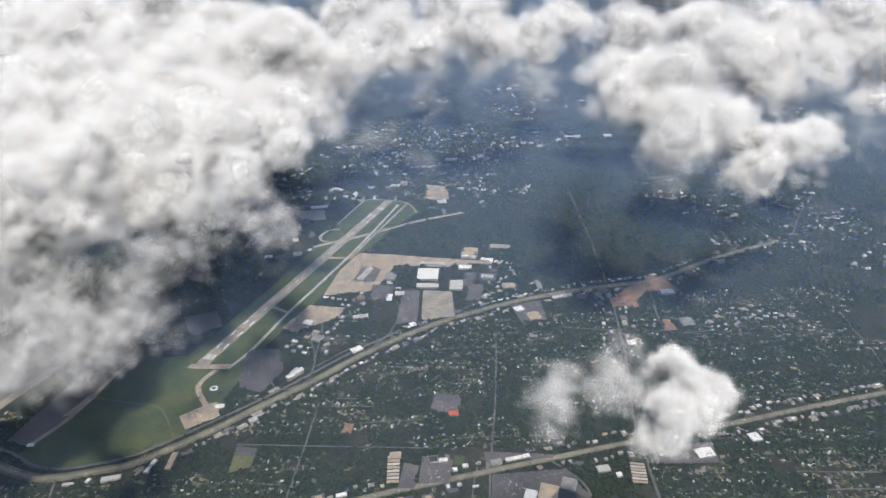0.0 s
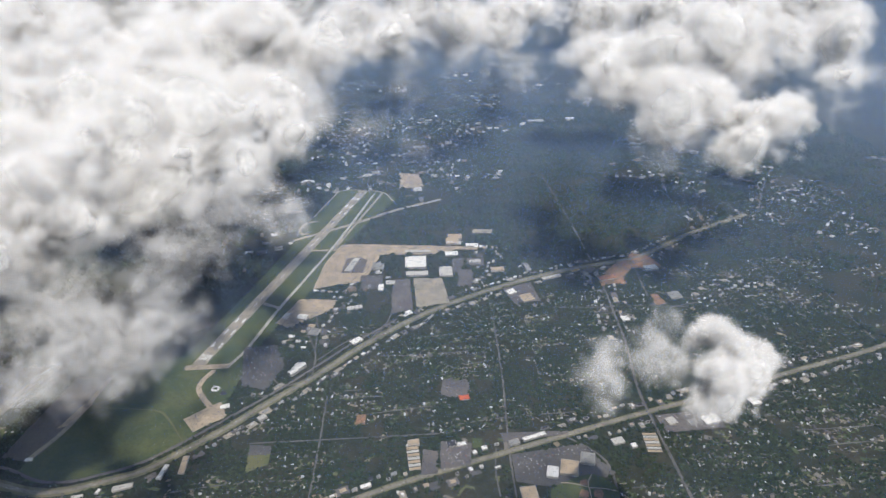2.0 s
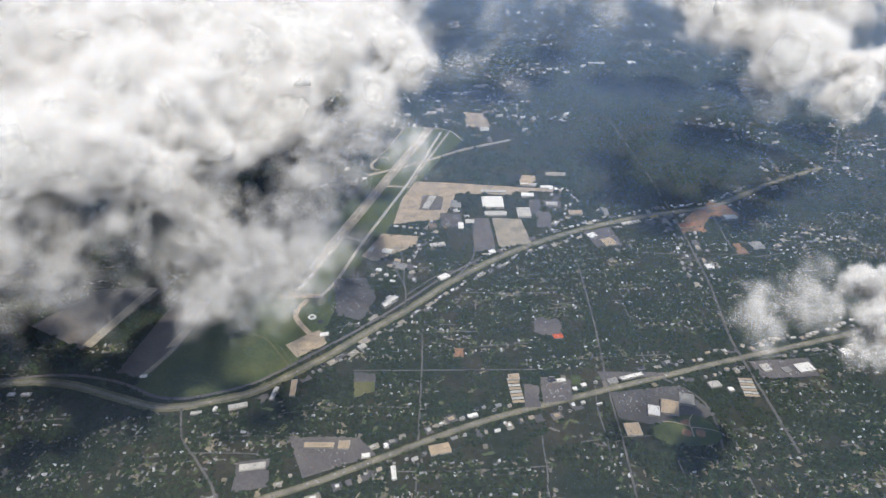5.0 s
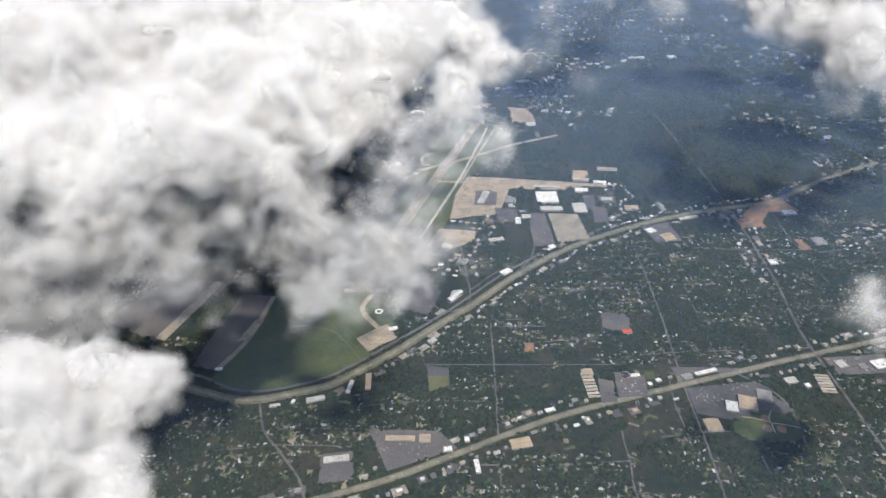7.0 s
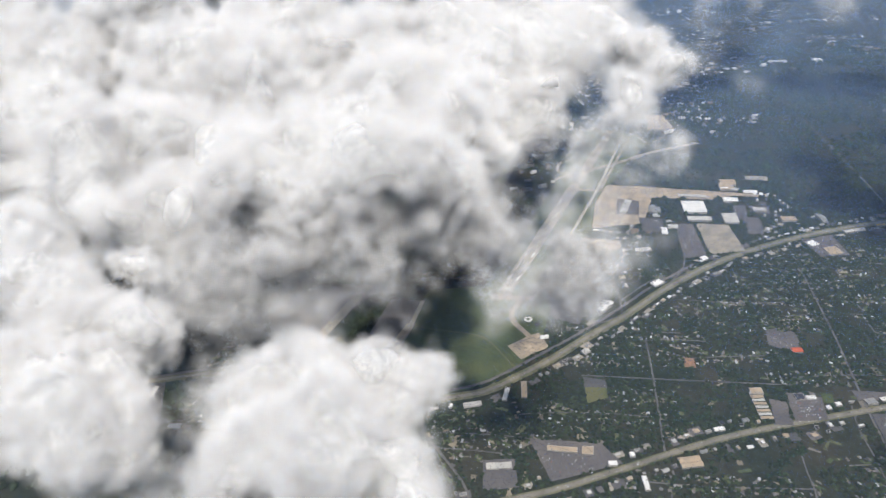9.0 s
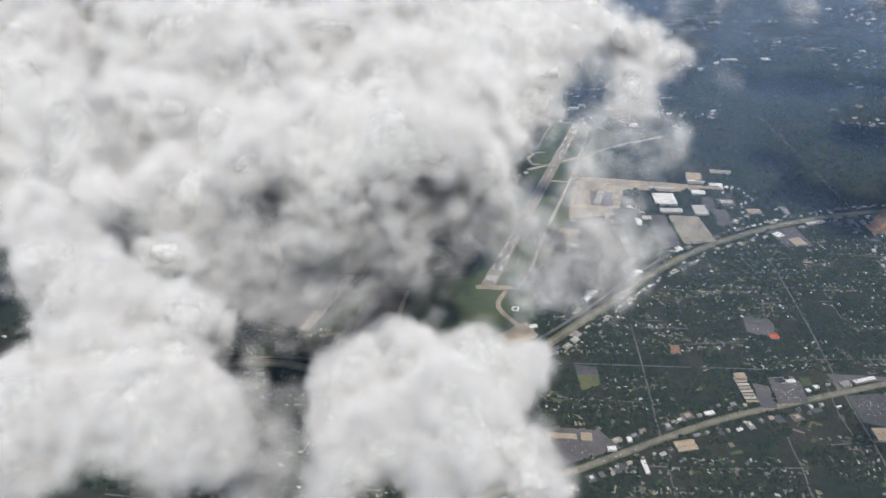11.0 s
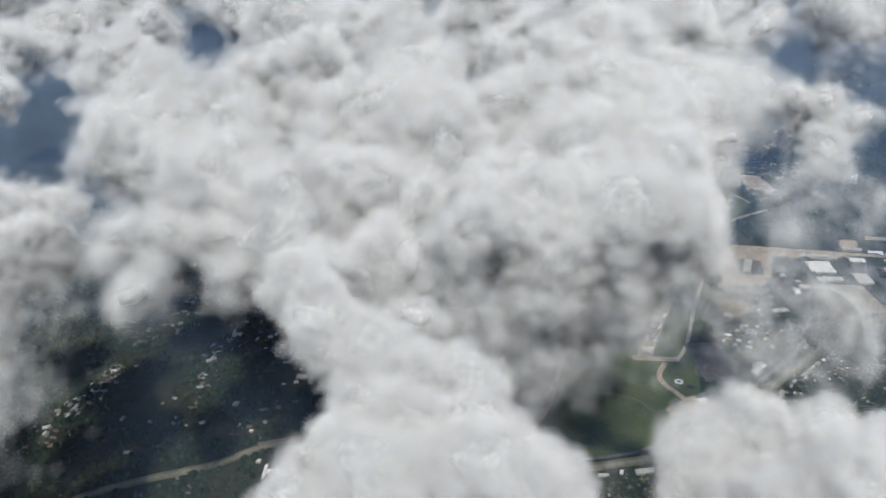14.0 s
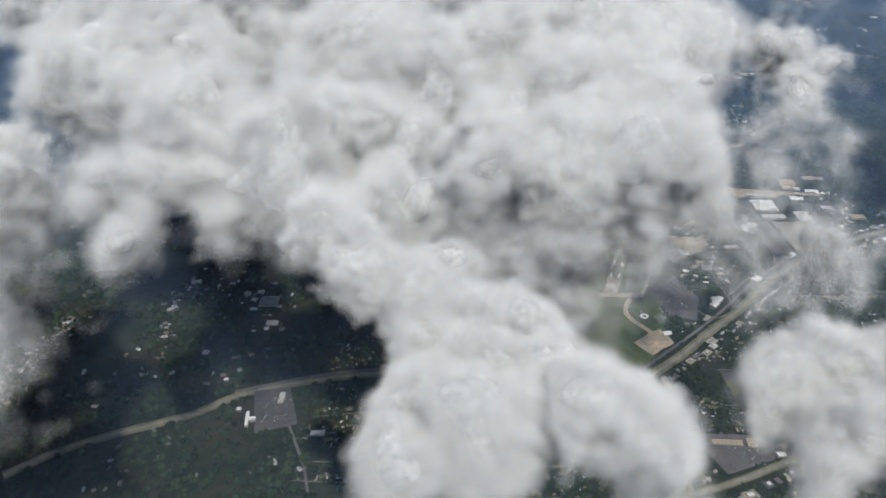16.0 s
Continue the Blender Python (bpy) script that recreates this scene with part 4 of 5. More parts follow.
for line, count, wide in (([(-900, 399), (-874, 420), (-847, 435), (-850, 495), (-851, 530), (-843, 558)], 90, 9), ([(-734, 440), (-718, 485), (-740, 560), (-739, 615), (-709, 655), (-682, 673)], 60, 7),
                          ([(-655, 458), (-638, 499), (-636, 563), (-664, 596), (-707, 632)], 60, 12), ([(-859, 587), (-851, 619), (-816, 642), (-828, 744), (-807, 766)], 70, 10)):
    way = smooth_line(line, 2.0)
    pick = way[(rng.random(count) ** 0.7 * (len(way) - 1)).astype(int)] + rng.normal(0, wide, (count, 2))
    px, py, n = np.concatenate([px, pick[:, 0]]), np.concatenate([py, pick[:, 1]]), n + count
keep = free(px, py)
many_houses("town_roofs", np.stack([px, py, rng.choice((0, 90, 20), n) + rng.normal(0, 8, n)], 1)[keep], 2.3, M["homes"], "pale and brown roofs of shaded streets")
n = 1700                                        # larger far roofs
px, py = rng.uniform(-1200, 850, n), rng.uniform(700, 1900, n)
keep = (field2(px, py, 170, 170) > 0.58) & free(px, py) & ~((px > 80) & (px < 340) & (py > 770) & (py < 1290))
many_houses("far_sheds", np.stack([px, py, rng.choice((0, 90, 15), n) + rng.normal(0, 5, n)], 1)[keep], 4.6, M["homes"], "far sheds and warehouses with pale roofs")


# drives, yards and worn lawns round the houses, too many to count
def patches(name, xy, low, high, mat, label, seed, top):
    r = np.random.default_rng(seed)
    n = len(xy)
    a, w, d = r.uniform(0, 3.14, n), r.uniform(low, high, n), r.uniform(low, high, n) * 0.55
    corner = np.array([(-1, -1), (1, -1), (1, 1), (-1, 1)]) * r.uniform(0.7, 1.15, (n, 4, 2))
    u, v = corner[..., 0] * w[:, None], corner[..., 1] * d[:, None]
    c, q = np.cos(a)[:, None], np.sin(a)[:, None]
    pts = np.stack([xy[:, :1] + u * c - v * q, xy[:, 1:2] + u * q + v * c, np.broadcast_to(top + 0.00002 * np.arange(n)[:, None], (n, 4))], -1)
    return tagged(mesh_from(name, pts.reshape(-1, 3), np.arange(4 * n).reshape(n, 4), mat), label, "ground", kind="stuff")


jit = rng.normal(0, 2.2, (len(spots), 2))
yards = spots[:, :2] + jit
yards = yards[free(yards[:, 0], yards[:, 1])]
patches("drives", np.concatenate([yards, yards[::2] + rng.normal(0, 3, yards[::2].shape)]), 0.7, 2.4, M["plots"], "pale drives and worn yards between the houses", 61, 0.12)
blocks = np.stack([rng.uniform(-330, 420, 900), rng.uniform(285, 700, 900)], 1)
blocks = blocks[free(blocks[:, 0], blocks[:, 1]) & (field2(blocks[:, 0], blocks[:, 1], 45, 140) > 0.52)]
patches("clearings", blocks, 2.0, 5.5, M["plots"], "bare and dry plots between gardens", 63, 0.05)
patches("lawns", np.concatenate([yards[1::2], yards[::3] + rng.normal(0, 4, yards[::3].shape)]), 1.2, 3.8, M["grass"], "small green lawns between the houses", 62, 0.07)


def parked(name, rows, label):
    """Parked cars in rows, each a body with a cabin, too many to count."""
    base = np.array([(-.55, -.24, 0), (.55, -.24, 0), (.55, .24, 0), (-.55, .24, 0), (-.55, -.24, .2), (.55, -.24, .2), (.55, .24, .2), (-.55, .24, .2), (-.28, -.2, .36), (.25, -.2, .36), (.25, .2, .36), (-.28, .2, .36)])
    quads = np.array([(0, 1, 5, 4), (1, 2, 6, 5), (2, 3, 7, 6), (3, 0, 4, 7), (4, 5, 9, 8), (5, 6, 10, 9), (6, 7, 11, 10), (7, 4, 8, 11), (8, 9, 10, 11)])
    at = np.array(rows)
    c, q = np.cos(at[:, 2])[:, None], np.sin(at[:, 2])[:, None]
    v = np.stack([base[None, :, 0] * c - base[None, :, 1] * q + at[:, :1], base[None, :, 0] * q + base[None, :, 1] * c + at[:, 1:2], base[None, :, 2] + at[:, 3:]], -1)
    return tagged(mesh_from(name, v.reshape(-1, 3), (quads[None] + 12 * np.arange(len(at))[:, None, None]).reshape(-1, 4), M["cars"]), label, "cars", kind="stuff")


rows = []
for x0, x1, y0, y1, turn, share in ((34, 56, 392, 414, 0.3, 0.5), (58, 100, 408, 418, 0.3, 0.5), (-60, -42, 662, 728, 0.05, 0.55), (-28, -6, 412, 430, 0.05, 0.5), (172, 224, 426, 429, 0.15, 0.6), (172, 208, 441, 446, 0.15, 0.6),
                                    (-18, -2, 500, 520, 0.1, 0.35), (-240, -200, 350, 368, 0.0, 0.3), (76, 108, 660, 690, 0.2, 0.4), (-36, 0, 1045, 1100, 0.1, 0.4), (-608, -585, 402, 438, 0.0, 0.4), (-226, -190, 545, 606, 0.1, 0.5), (-100, -78, 714, 744, 0.05, 0.5), (18, 32, 742, 774, 0.1, 0.4)):
    for yy in np.arange(y0, y1, 1.9):
        for xx in np.arange(x0, x1, 0.75):
            if rng.random() < share * 0.35:
                rows.append((xx, yy + (xx - x0) * math.tan(turn) * 0.3, turn + 1.57, 0.5))
path = smooth_line(HWY_B, 4.0)
for line, off in ((smooth_line(HWY_A, 5.0), 0.9), (path, 0.9)):
    d = np.gradient(line, axis=0)
    for p, q in zip(line, d):
        for side in (-1, 1):
            if rng.random() < 0.28 and -640 < p[0] < 450:
                u = q / np.linalg.norm(q)
                rows.append((*(p + side * off * np.array((-u[1], u[0])) + u * rng.uniform(-2, 2)), math.atan2(u[1], u[0]), 0.35))
parked("cars", rows, "many small cars on highways and car parks")


# ---- woods ----
def clumps(name, xy, size, seed, label):
    """Leafy crowns with uneven outlines, many to one mesh: an outer ring, an inner ring and a top."""
    ring = np.array([(math.cos(a), math.sin(a)) for a in np.arange(6) * math.pi / 3])
    base = np.concatenate([np.c_[ring, np.full(6, -0.1)], np.c_[0.62 * ring[::2], np.full(3, 0.62)], [(0, 0, 0.95)]])
    faces = np.array([(0, 1, 6), (1, 2, 7), (1, 7, 6), (2, 3, 7), (3, 4, 8), (3, 8, 7), (4, 5, 8), (5, 0, 6), (5, 6, 8), (6, 7, 9), (7, 8, 9), (8, 6, 9)])
    r = np.random.default_rng(seed)
    n = len(xy)
    s = size * r.uniform(0.55, 1.3, (n, 1, 1)) * r.uniform(0.75, 1.25, (n, 1, 3))
    v = base[None] * (1 + r.uniform(-0.33, 0.33, (n, len(base), 1))) * s
    a = r.uniform(0, 6.283, n)
    c, q = np.cos(a)[:, None], np.sin(a)[:, None]
    v = np.stack([v[..., 0] * c - v[..., 1] * q + xy[:, :1], v[..., 0] * q + v[..., 1] * c + xy[:, 1:], v[..., 2] + s[..., 2] * 0.55], -1)
    f = faces[None] + len(base) * np.arange(n)[:, None, None]
    return tagged(mesh_from(name, v.reshape(-1, 3), f.reshape(-1, 3), M["leaf"]), label, "trees", kind="stuff")


house_at = np.zeros_like(taken)                  # gardens stay partly open
fi, fj = ((spots[:, 0] - X0) / CELL).astype(int), ((spots[:, 1] - Y0) / CELL).astype(int)
house_at[fi, fj] = True
n = 90000
px, py = rng.uniform(-460, 440, n), rng.uniform(275, 740, n)
ci, cj = ((px - X0) / CELL).astype(int), ((py - Y0) / CELL).astype(int)
keep = free(px, py) & (field2(px, py, 22, 11) + 0.2 * field2(px, py, 160, 12) > np.where(field2(px, py, 60, 58) > 0.27, 0.47, 0.36)) & (~house_at[ci, cj] | (rng.random(n) < 0.15))
clumps("near_woods", np.stack([px, py], 1)[keep], 1.25, 21, "dense dark green broadleaf woods between houses")
n = 52000
px, py = rng.uniform(-1300, 850, n), rng.uniform(320, 1500, n)
keep = free(px, py) & ((py > 740) | (px < -460) | (px > 440)) & (field2(px, py, 60, 31) > 0.33)
clumps("far_woods", np.stack([px, py], 1)[keep], 3.0, 22, "far dark green woods")


# ---- clouds ----
def value_noise(p, seed):
    """Smooth random values from 0 to 1 in space, one to a unit."""
    g = lattice((64, 64, 64), seed)
    i = np.floor(p).astype(int)
    f = p - i
    f = f * f * (3 - 2 * f)
    a, b, c = (i % 64).T
    d, e, h = ((i + 1) % 64).T
    x, y, z = f.T
    return ((g[a, b, c] * (1 - x) + g[d, b, c] * x) * (1 - y) + (g[a, e, c] * (1 - x) + g[d, e, c] * x) * y) * (1 - z) + \
           ((g[a, b, h] * (1 - x) + g[d, b, h] * x) * (1 - y) + (g[a, e, h] * (1 - x) + g[d, e, h] * x) * y) * z


def skin(f, level, low, step):
    """The surface on which the values f on a grid cross the level, as places and quads."""
    s = f > level
    n = np.array(f.shape)
    corners = np.stack([s[i:n[0] - 1 + i, j:n[1] - 1 + j, k:n[2] - 1 + k] for i in (0, 1) for j in (0, 1) for k in (0, 1)])
    cell = corners.any(0) & ~corners.all(0)
    ids = np.full(cell.shape, -1)
    ids[cell] = np.arange(cell.sum())
    at = np.argwhere(cell)
    total, count = np.zeros((len(at), 3)), np.zeros((len(at), 1))
    offs = [(i, j, k) for i in (0, 1) for j in (0, 1) for k in (0, 1)]
    for u in range(8):
        for v in range(u + 1, 8):
            d = np.array(offs[v]) - offs[u]
            if np.abs(d).sum() != 1:
                continue
            a, b = f[tuple((at + offs[u]).T)], f[tuple((at + offs[v]).T)]
            hit = (a > level) != (b > level)
            w = np.where(hit, (level - a) / np.where(hit, b - a, 1), 0)[:, None]
            total += np.where(hit[:, None], np.array(offs[u]) + d * w, 0)
            count += hit[:, None]
    verts = low + step * (at + total / np.maximum(count, 1))
    quads = []
    for ax in range(3):
        o1, o2 = [a for a in range(3) if a != ax]
        sl = [slice(None)] * 3
        sl[ax] = slice(0, n[ax] - 1)
        sh = [slice(None)] * 3
        sh[ax] = slice(1, n[ax])
        e = s[tuple(sl)] != s[tuple(sh)]
        p = np.argwhere(e)
        p = p[(p[:, o1] > 0) & (p[:, o2] > 0) & (p[:, o1] < n[o1] - 1) & (p[:, o2] < n[o2] - 1)]
        e1, e2 = np.eye(3, dtype=int)[o1], np.eye(3, dtype=int)[o2]
        q = np.stack([ids[tuple((p - e1 - e2).T)], ids[tuple((p - e2).T)], ids[tuple(p.T)], ids[tuple((p - e1).T)]], 1)
        flip = s[tuple(p.T)] ^ (ax == 1)
        q[~flip] = q[~flip][:, ::-1]
        quads.append(q)
    return verts, np.concatenate(quads)


def cloud(name, label, lobes, step, size=34.0, wispy=False, dense=0.0):
    """A heap cloud: rounded lobes roughened by billows of many sizes, dense within, thinning out through flecks of vapour and widest below."""
    lobes = np.array(lobes, float)
    c, r = lobes[:, :3], lobes[:, 3]
    low, high = (c - r[:, None] * 1.65).min(0), (c + r[:, None] * 1.6).max(0)
    low[2] = max(low[2], 130.0)
    n = np.ceil((high - low) / step).astype(int) + 1
    g = np.stack(np.meshgrid(*[low[a] + step * np.arange(n[a]) for a in range(3)], indexing="ij"), -1).reshape(-1, 3)
    bend = np.stack([value_noise(g / (size * 1.3) + 9.1 * a, 300 + a) for a in range(3)], 1) - 0.5
    w = g + bend * size * 1.1
    f = np.full(len(g), -9.0)
    for q, rad in zip(c, r):
        d = (w - q) / rad
        under = np.clip(-d[:, 2], 0, 1)
        d[:, 2] *= np.where(d[:, 2] < 0, 1.15, 1.05)
        one = (1 - np.sqrt((d ** 2).sum(1))) * (1 - 0.55 * under + 0.25 * np.clip(d[:, 2], 0, 1)) - 0.10 * under
        f = np.maximum(f, one) + 0.07 * np.exp(-np.abs(f - one) * 6)
    bill = 0
    octaves = ((size * 1.6, 0.34), (size * 0.8, 0.28), (size * 0.4, 0.21), (size * 0.2, 0.14), (size * 0.1, 0.07))
    for k, (s, amp) in enumerate(octaves):
        if s < step * 1.5:
            break
        v = value_noise(w / s + 5.3 * k, 310 + k)
        bill = bill + amp * (1 + 0.15 * k) * (v - 0.5) * 2.0 if wispy else bill + amp * (0.6 * (4.0 * np.abs(v - 0.5) - 0.66) + 0.8 * (v - 0.5))
    f = 0.50 * f - 0.20 + dense + 0.60 * bill if wispy else f + 0.92 * bill + 0.05
    tear = value_noise(w / (size * 0.33) + 40.7, 330) + 0.6 * value_noise(w / (size * 0.15) + 71.9, 331) - 0.74
    f = f + 0.34 * tear * np.clip((0.30 - f) / 0.35, 0, 1)          # the thin rim is torn
    f = np.where(g[:, 2] < 178, f - (178 - g[:, 2]) * 0.012, f)
    f = f.reshape(n)
    for a in range(3):                              # closed at the edges of the grid
        for i in (0, -1):
            f[(slice(None),) * a + (i,)] = -9.0
    body = None
    if not wispy:
        v, q = skin(f, CORE, low, step)
        body = tagged(mesh_from(name, v, q, M["core"], True), label, "cloud", "clouds")
    # flecks of vapour: few at the rim, many near the heart
    r = np.random.default_rng(len(lobes) + int(abs(lobes[0, 0])))
    if wispy:
        many = np.clip((f + 0.10) / 0.45, 0, 1) ** 1.2 * 0.8
    else:
        many = np.clip((f + RIM) / (RIM + 0.30), 0, 1) ** 2.0 * 1.2
        many[f > CORE + 0.06] = 0
    count = np.floor(many + r.random(f.shape)).astype(int).ravel()
    at = np.repeat(g, count, 0)
    at = at + r.uniform(-0.5, 0.5, at.shape) * step
    m = len(at)
    u = r.normal(size=(m, 3))
    lean = np.array((0.0, -0.70, 0.71)) + 0.33 * r.normal(size=(m, 3))      # most flecks face midway between sun and camera, to fit its view
    lean /= np.linalg.norm(lean, axis=1)[:, None]
    u -= lean * (u * lean).sum(1)[:, None]
    u /= np.linalg.norm(u, axis=1)[:, None]
    v = np.cross(lean, u)
    size_of = step * r.uniform(1.1, 2.4, (m, 1))
    u, v = u * size_of, v * size_of
    pts = np.stack([at - u - v, at + u - v, at + u + v, at - u + v], 1).reshape(-1, 3)
    vapour = mesh_from("vapour" if body else name, pts, np.arange(4 * m).reshape(m, 4), M["wisp" if wispy else "vapour"])
    layer = vapour.data.uv_layers.new(name="fleck")
    layer.data.foreach_set("uv", np.tile(np.array((0, 0, 1, 0, 1, 1, 0, 1), np.float32), m))
    if body:
        vapour.parent = body
    else:
        tagged(vapour, label, "cloud", "clouds", kind="stuff")
    return body or vapour


CORE, RIM = 0.43, 0.22
cloud('cloud', 'white heap cloud with a bright top and grey base', [(-775, 631, 255, 62), (-664, 561, 258, 50), (-988, 929, 250, 64), (-717, 500, 252, 42), (-609, 465, 255, 39), (-617, 401, 245, 35), (-548, 391, 250, 37), (-643, 368, 235, 22), (-720, 821, 255, 35), (-627, 326, 222, 15)], 7.0, size=40)
cloud('cloud', 'white heap cloud with a bright top and grey base', [(-613, 632, 260, 61), (-517, 530, 262, 47), (-515, 419, 255, 39), (-520, 663, 258, 40), (-444, 492, 260, 35), (-463, 417, 252, 27), (-482, 358, 242, 24), (-501, 339, 236, 19), (-454, 340, 236, 18)], 5.6)
cloud('cloud', 'white heap cloud with a bright top and grey base', [(-389, 591, 260, 51), (-348, 501, 262, 40), (-398, 467, 255, 29), (-376, 798, 258, 53), (-290, 700, 260, 59), (-213, 879, 255, 58), (-202, 735, 252, 34), (-317, 1011, 255, 66), (-281, 555, 250, 24), (-235, 541, 240, 13), (-258, 542, 242, 13)], 6.44)
cloud('cloud', 'towering white heap cloud with a sunlit top', [(-404, 334, 262, 29), (-379, 341, 266, 29), (-421, 375, 258, 21), (-347, 328, 262, 28), (-316, 340, 260, 27), (-291, 358, 252, 18), (-333, 394, 262, 29), (-295, 420, 256, 23), (-378, 320, 248, 23), (-404, 324, 242, 16), (-271, 421, 248, 14)], 3.92, size=28)
cloud('cloud_wisp', 'thin wisp of white cloud', [(-371, 303, 226, 34), (-340, 316, 226, 31), (-414, 299, 220, 25), (-394, 285, 212, 21), (-318, 325, 232, 22), (-436, 302, 225, 22), (-432, 268, 220, 14), (-456, 318, 230, 16), (-430, 323, 240, 19)], 3.92, size=22, wispy=True, dense=0.10)
cloud('cloud', 'white heap cloud with a bright top and grey base', [(-497, 266, 266, 16), (-479, 239, 264, 16), (-459, 225, 262, 15), (-440, 213, 260, 17), (-419, 209, 258, 15), (-440, 252, 254, 12), (-447, 197, 258, 13), (-477, 224, 254, 11)], 2.66, size=16)
cloud('cloud', 'broad white cloud top', [(-449, 157, 269, 14), (-457, 149, 267, 11), (-432, 161, 271, 14), (-414, 154, 273, 15), (-403, 165, 269, 12), (-385, 152, 269, 13), (-430, 133, 273, 16), (-397, 133, 274, 18), (-377, 139, 267, 11), (-458, 128, 265, 10)], 2.31, size=18)
cloud('cloud', 'broad white cloud top', [(-338, 153, 270, 12), (-324, 159, 272, 13), (-308, 164, 274, 10), (-297, 152, 273, 11), (-294, 135, 272, 12), (-310, 132, 276, 17), (-329, 127, 274, 15), (-288, 129, 270, 9), (-287, 119, 268, 9), (-337, 119, 270, 11), (-313, 114, 274, 15)], 2.24, size=18)
cloud('cloud', 'white heap cloud with a bright top and grey base', [(-165, 592, 252, 20), (-144, 567, 254, 20), (-136, 533, 250, 15), (-168, 502, 244, 17)], 4.48, size=26)
cloud('cloud_wisp', 'thin wisp of white cloud', [(-177, 451, 232, 28), (-179, 474, 236, 21), (-183, 403, 224, 20), (-204, 410, 220, 17), (-155, 445, 226, 16)], 4.2, size=22, wispy=True, dense=-0.05)
cloud('cloud_wisp', 'thin wisp of white cloud', [(-210, 340, 206, 37), (-231, 314, 203, 27), (-194, 329, 204, 24), (-218, 298, 200, 21), (-202, 377, 208, 27), (-175, 326, 200, 16)], 3.92, size=22, wispy=True, dense=-0.05)
cloud('cloud', 'white heap cloud with a bright top and grey base', [(-630, 1158, 250, 86), (-503, 808, 250, 52), (-467, 1139, 258, 94), (-257, 853, 262, 61), (-227, 983, 260, 49), (-155, 707, 258, 25), (-244, 638, 260, 47), (-831, 1320, 250, 87)], 9.8, size=48)
cloud('cloud', 'white heap cloud with a bright top and grey base', [(-305, 582, 250, 51), (-312, 494, 245, 45), (-247, 595, 228, 33), (-408, 598, 248, 42), (-249, 539, 216, 25), (-290, 456, 222, 26)], 5.88)
cloud('cloud_wisp', 'thin wisp of white cloud', [(-179, 481, 208, 25), (-223, 410, 206, 30), (-210, 442, 208, 25), (-172, 526, 214, 22), (-135, 483, 206, 18), (-204, 478, 215, 27), (-295, 407, 214, 28)], 3.6, size=22, wispy=True, dense=0.05)
cloud('cloud_wisp', 'thin wisp of white cloud', [(-219, 326, 202, 27), (-215, 301, 196, 19), (-250, 307, 200, 23), (-264, 354, 205, 26), (-209, 347, 200, 18)], 3.2, size=22, wispy=True, dense=0.05)
cloud('cloud', 'white heap cloud with a bright top and grey base', [(-95, 1191, 250, 49), (-129, 1051, 246, 37), (-25, 1093, 245, 32), (66, 1090, 252, 52), (136, 1151, 250, 47), (233, 1332, 242, 44), (17, 1447, 255, 59), (-194, 1441, 250, 53)], 9.8, size=44)
cloud('cloud_wisp', 'thin wisp of white cloud', [(-14, 864, 232, 33), (130, 846, 225, 29), (-136, 899, 235, 38), (-109, 722, 215, 29), (-69, 688, 205, 24), (-31, 644, 200, 20), (46, 888, 240, 30)], 7.0, size=40, wispy=True, dense=0.06)
cloud('cloud', 'white heap cloud with a bright top and grey base', [(198, 777, 252, 36), (208, 675, 256, 44), (217, 606, 240, 32), (268, 642, 240, 31), (389, 855, 252, 54), (412, 1102, 250, 55), (299, 1122, 250, 51), (546, 1079, 250, 53)], 7.7)
cloud('cloud', 'white heap cloud with a bright top and grey base', [(340, 648, 198, 32), (391, 693, 198, 29), (310, 616, 192, 22), (323, 680, 210, 21)], 4.48, size=24)
cloud('cloud', 'white heap cloud with a bright top and grey base', [(451, 803, 240, 29), (550, 871, 245, 40), (452, 687, 235, 27), (690, 1181, 250, 58), (749, 1170, 250, 57)], 9.1, size=44)
cloud('cloud_wisp', 'thin wisp of white cloud', [(218, 589, 190, 22), (266, 621, 200, 28), (578, 1073, 250, 62), (421, 661, 225, 29), (282, 615, 190, 22)], 6.3, size=34, wispy=True)
cloud('cloud', 'small white fair weather cloud', [(123, 302, 196, 11), (127, 279, 196, 16), (109, 262, 194, 16), (111, 297, 194, 9), (129, 263, 194, 11), (103, 248, 190, 8)], 2.1, size=15)
cloud('cloud_wisp', 'thin wisp of white cloud', [(94, 308, 190, 18), (87, 286, 188, 17), (98, 283, 190, 12)], 2.24, size=13, wispy=True)
cloud('cloud_wisp', 'thin wisp of white cloud', [(58, 296, 188, 16), (54, 278, 186, 17), (64, 312, 188, 10)], 2.24, size=12, wispy=True)
cloud('cloud', 'white heap cloud with a bright top and grey base', [(-1431, 1275, 245, 70), (-1453, 1481, 248, 66), (-1227, 950, 240, 40), (-1178, 1369, 250, 60), (-866, 1587, 250, 73), (-670, 1403, 250, 52), (-1075, 1585, 250, 61), (-1567, 1928, 250, 84)], 9.8, size=46)
cloud('cloud', 'white heap cloud with a bright top and grey base', [(-777, 408, 243, 32), (-761, 447, 245, 26), (-857, 447, 245, 35), (-735, 357, 242, 30), (-764, 325, 242, 32), (-712, 259, 236, 28)], 4.2)
cloud('cloud_wisp', 'thin wisp of white cloud', [(-699, 314, 232, 38), (-688, 274, 230, 35), (-671, 240, 222, 26), (-699, 343, 236, 33), (-698, 247, 230, 33), (-656, 213, 216, 19)], 3.92, size=24, wispy=True, dense=0.10)
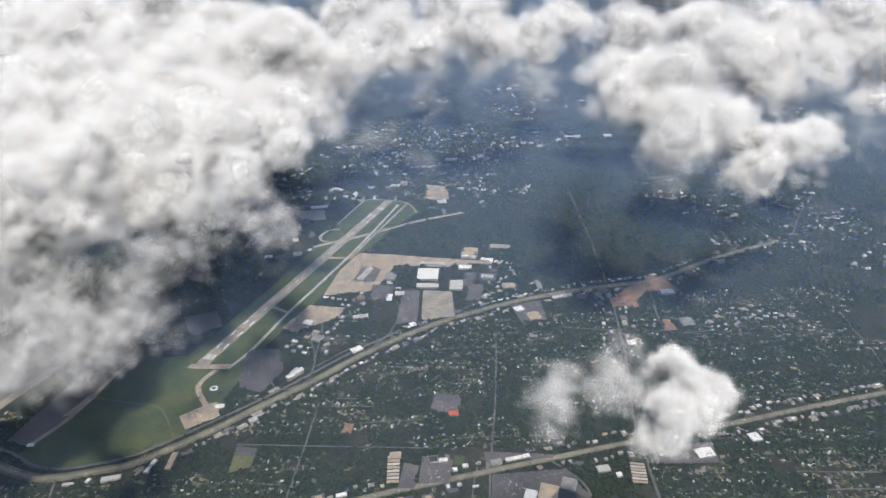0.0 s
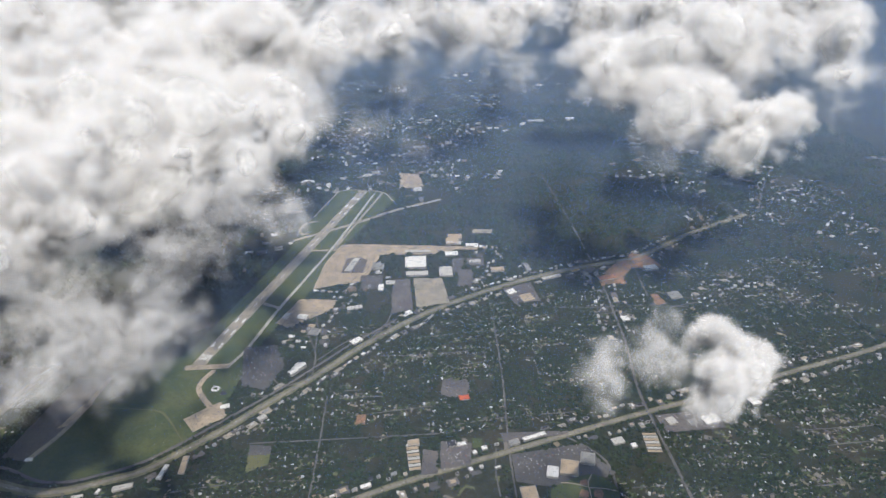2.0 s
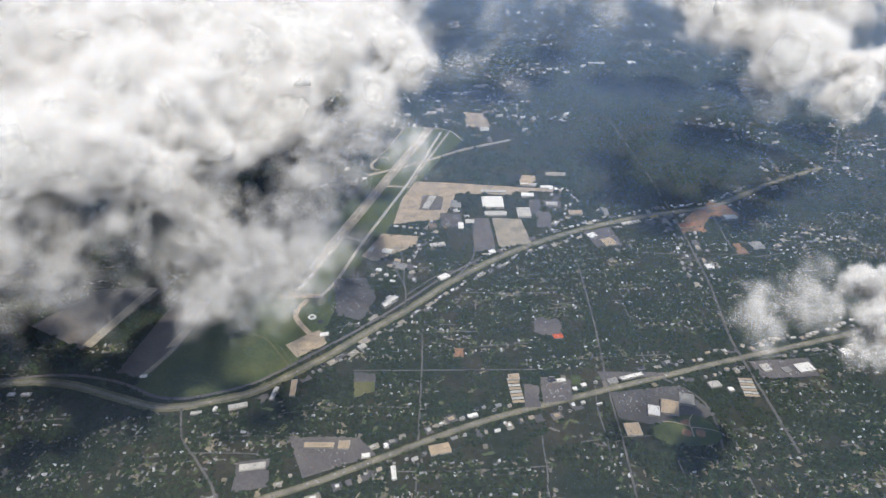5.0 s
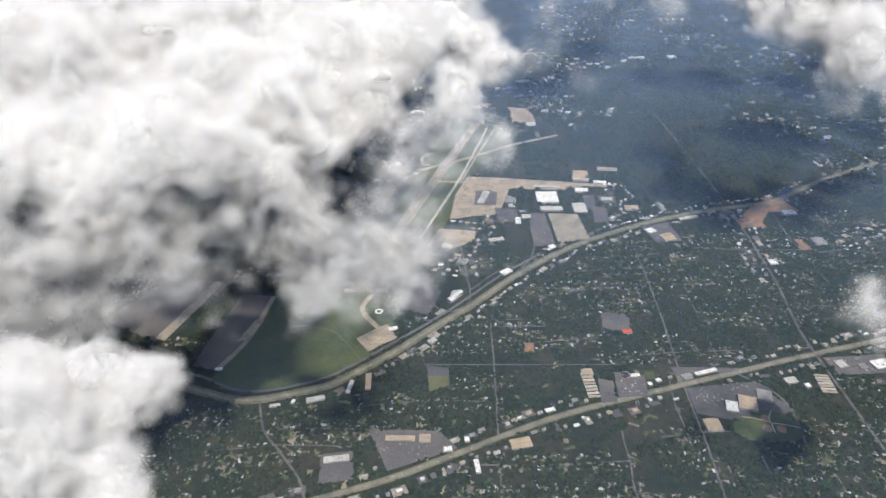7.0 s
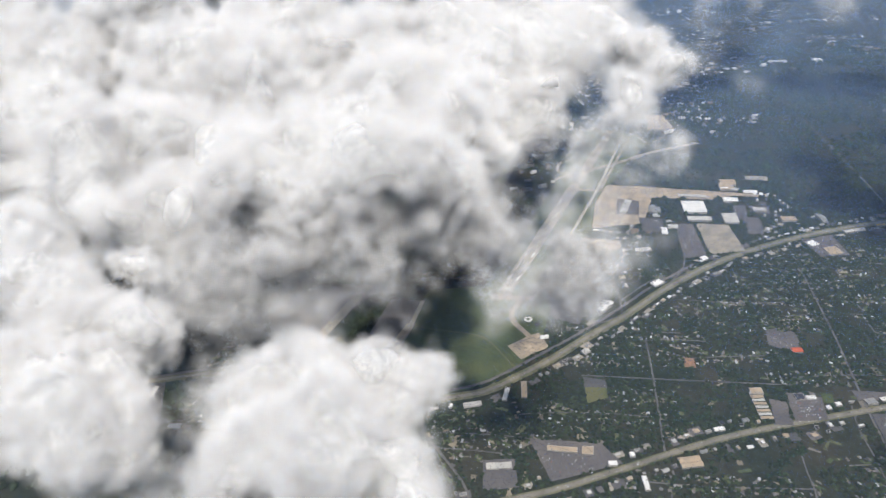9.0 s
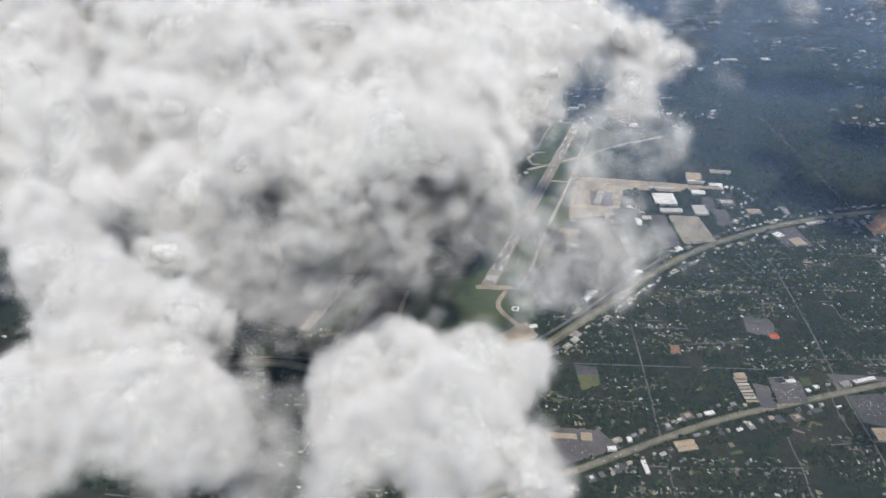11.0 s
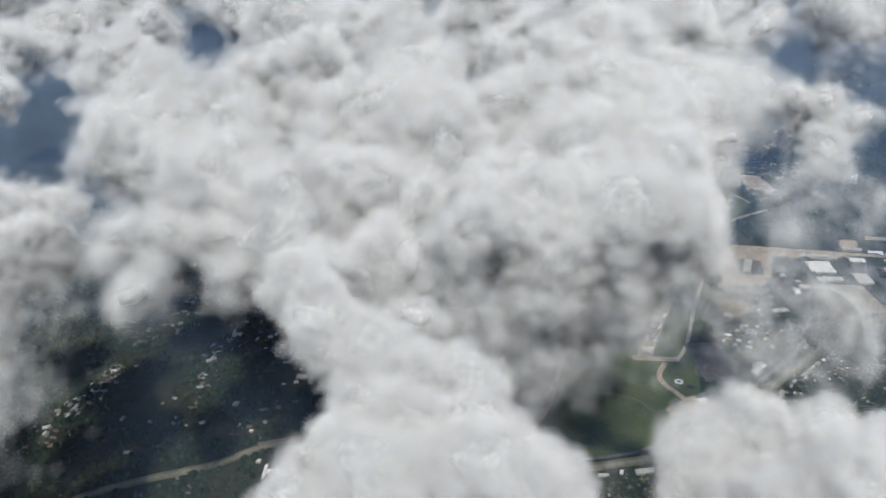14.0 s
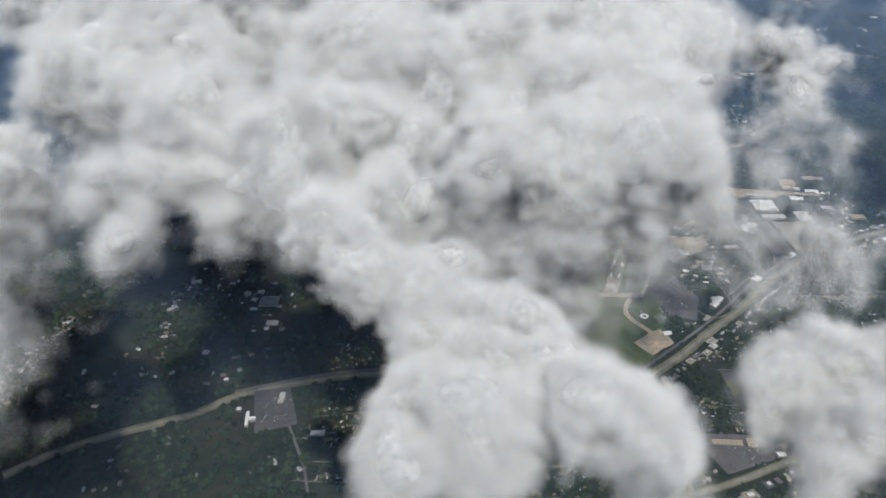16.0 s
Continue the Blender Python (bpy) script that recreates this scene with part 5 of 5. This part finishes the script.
cloud('cloud_wisp', 'thin wisp of white cloud', [(-424, 273, 224, 26), (-383, 284, 222, 24), (-431, 232, 228, 21), (-390, 247, 222, 16), (-355, 265, 214, 17)], 3.64, size=22, wispy=True, dense=0.08)
cloud('cloud_wisp', 'thin wisp of white cloud', [(-642, 340, 206, 22), (-691, 315, 215, 21), (-658, 234, 212, 20), (-586, 343, 215, 18)], 4.2, size=22, wispy=True)
cloud('cloud_wisp', 'thin grey veil under a heap cloud', [(-309, 366, 212, 26), (-341, 315, 212, 24), (-387, 322, 215, 26), (-370, 285, 210, 18), (-300, 395, 216, 24)], 4.2, size=24, wispy=True, dense=0.06)
cloud('cloud_wisp', 'thin wisp between two cloud tops', [(-383, 182, 228, 17), (-372, 155, 236, 15), (-391, 205, 222, 16), (-368, 132, 244, 14)], 2.9, size=17, wispy=True, dense=0.10)
# added out of view on the left, only to darken the ground there
cloud("cloud", "unseen cloud deck added to shade the land below", [(-760, 180, 245, 60), (-850, 250, 250, 75), (-960, 200, 250, 80), (-820, 120, 245, 60), (-900, 330, 245, 60), (-1050, 320, 250, 80)], 9.0, size=60)
cloud("cloud", "far bank of heap clouds", [(-2600, 2900, 250, 230), (-2000, 3300, 260, 240), (-1500, 2700, 250, 200), (-1000, 3300, 260, 250), (-400, 3000, 250, 220), (200, 3400, 260, 250), (800, 2900, 250, 220), (1400, 3300, 260, 250), (1900, 2800, 250, 220), (2500, 3200, 250, 240), (-1200, 2000, 250, 120), (700, 2000, 250, 130), (-300, 2100, 250, 120)], 30.0, size=170)

# ---- airlight imitated by stacked blue tinted sheets under the clouds ----
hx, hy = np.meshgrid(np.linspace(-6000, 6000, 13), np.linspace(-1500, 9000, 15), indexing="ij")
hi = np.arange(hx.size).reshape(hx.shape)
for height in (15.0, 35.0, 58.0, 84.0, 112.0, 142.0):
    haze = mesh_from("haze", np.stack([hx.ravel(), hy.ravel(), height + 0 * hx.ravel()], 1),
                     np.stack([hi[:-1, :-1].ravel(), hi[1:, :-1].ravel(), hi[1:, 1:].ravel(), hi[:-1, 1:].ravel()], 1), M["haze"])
    tagged(haze, "flat blue tinted sheet standing in for haze over the land", "haze", kind="structure")
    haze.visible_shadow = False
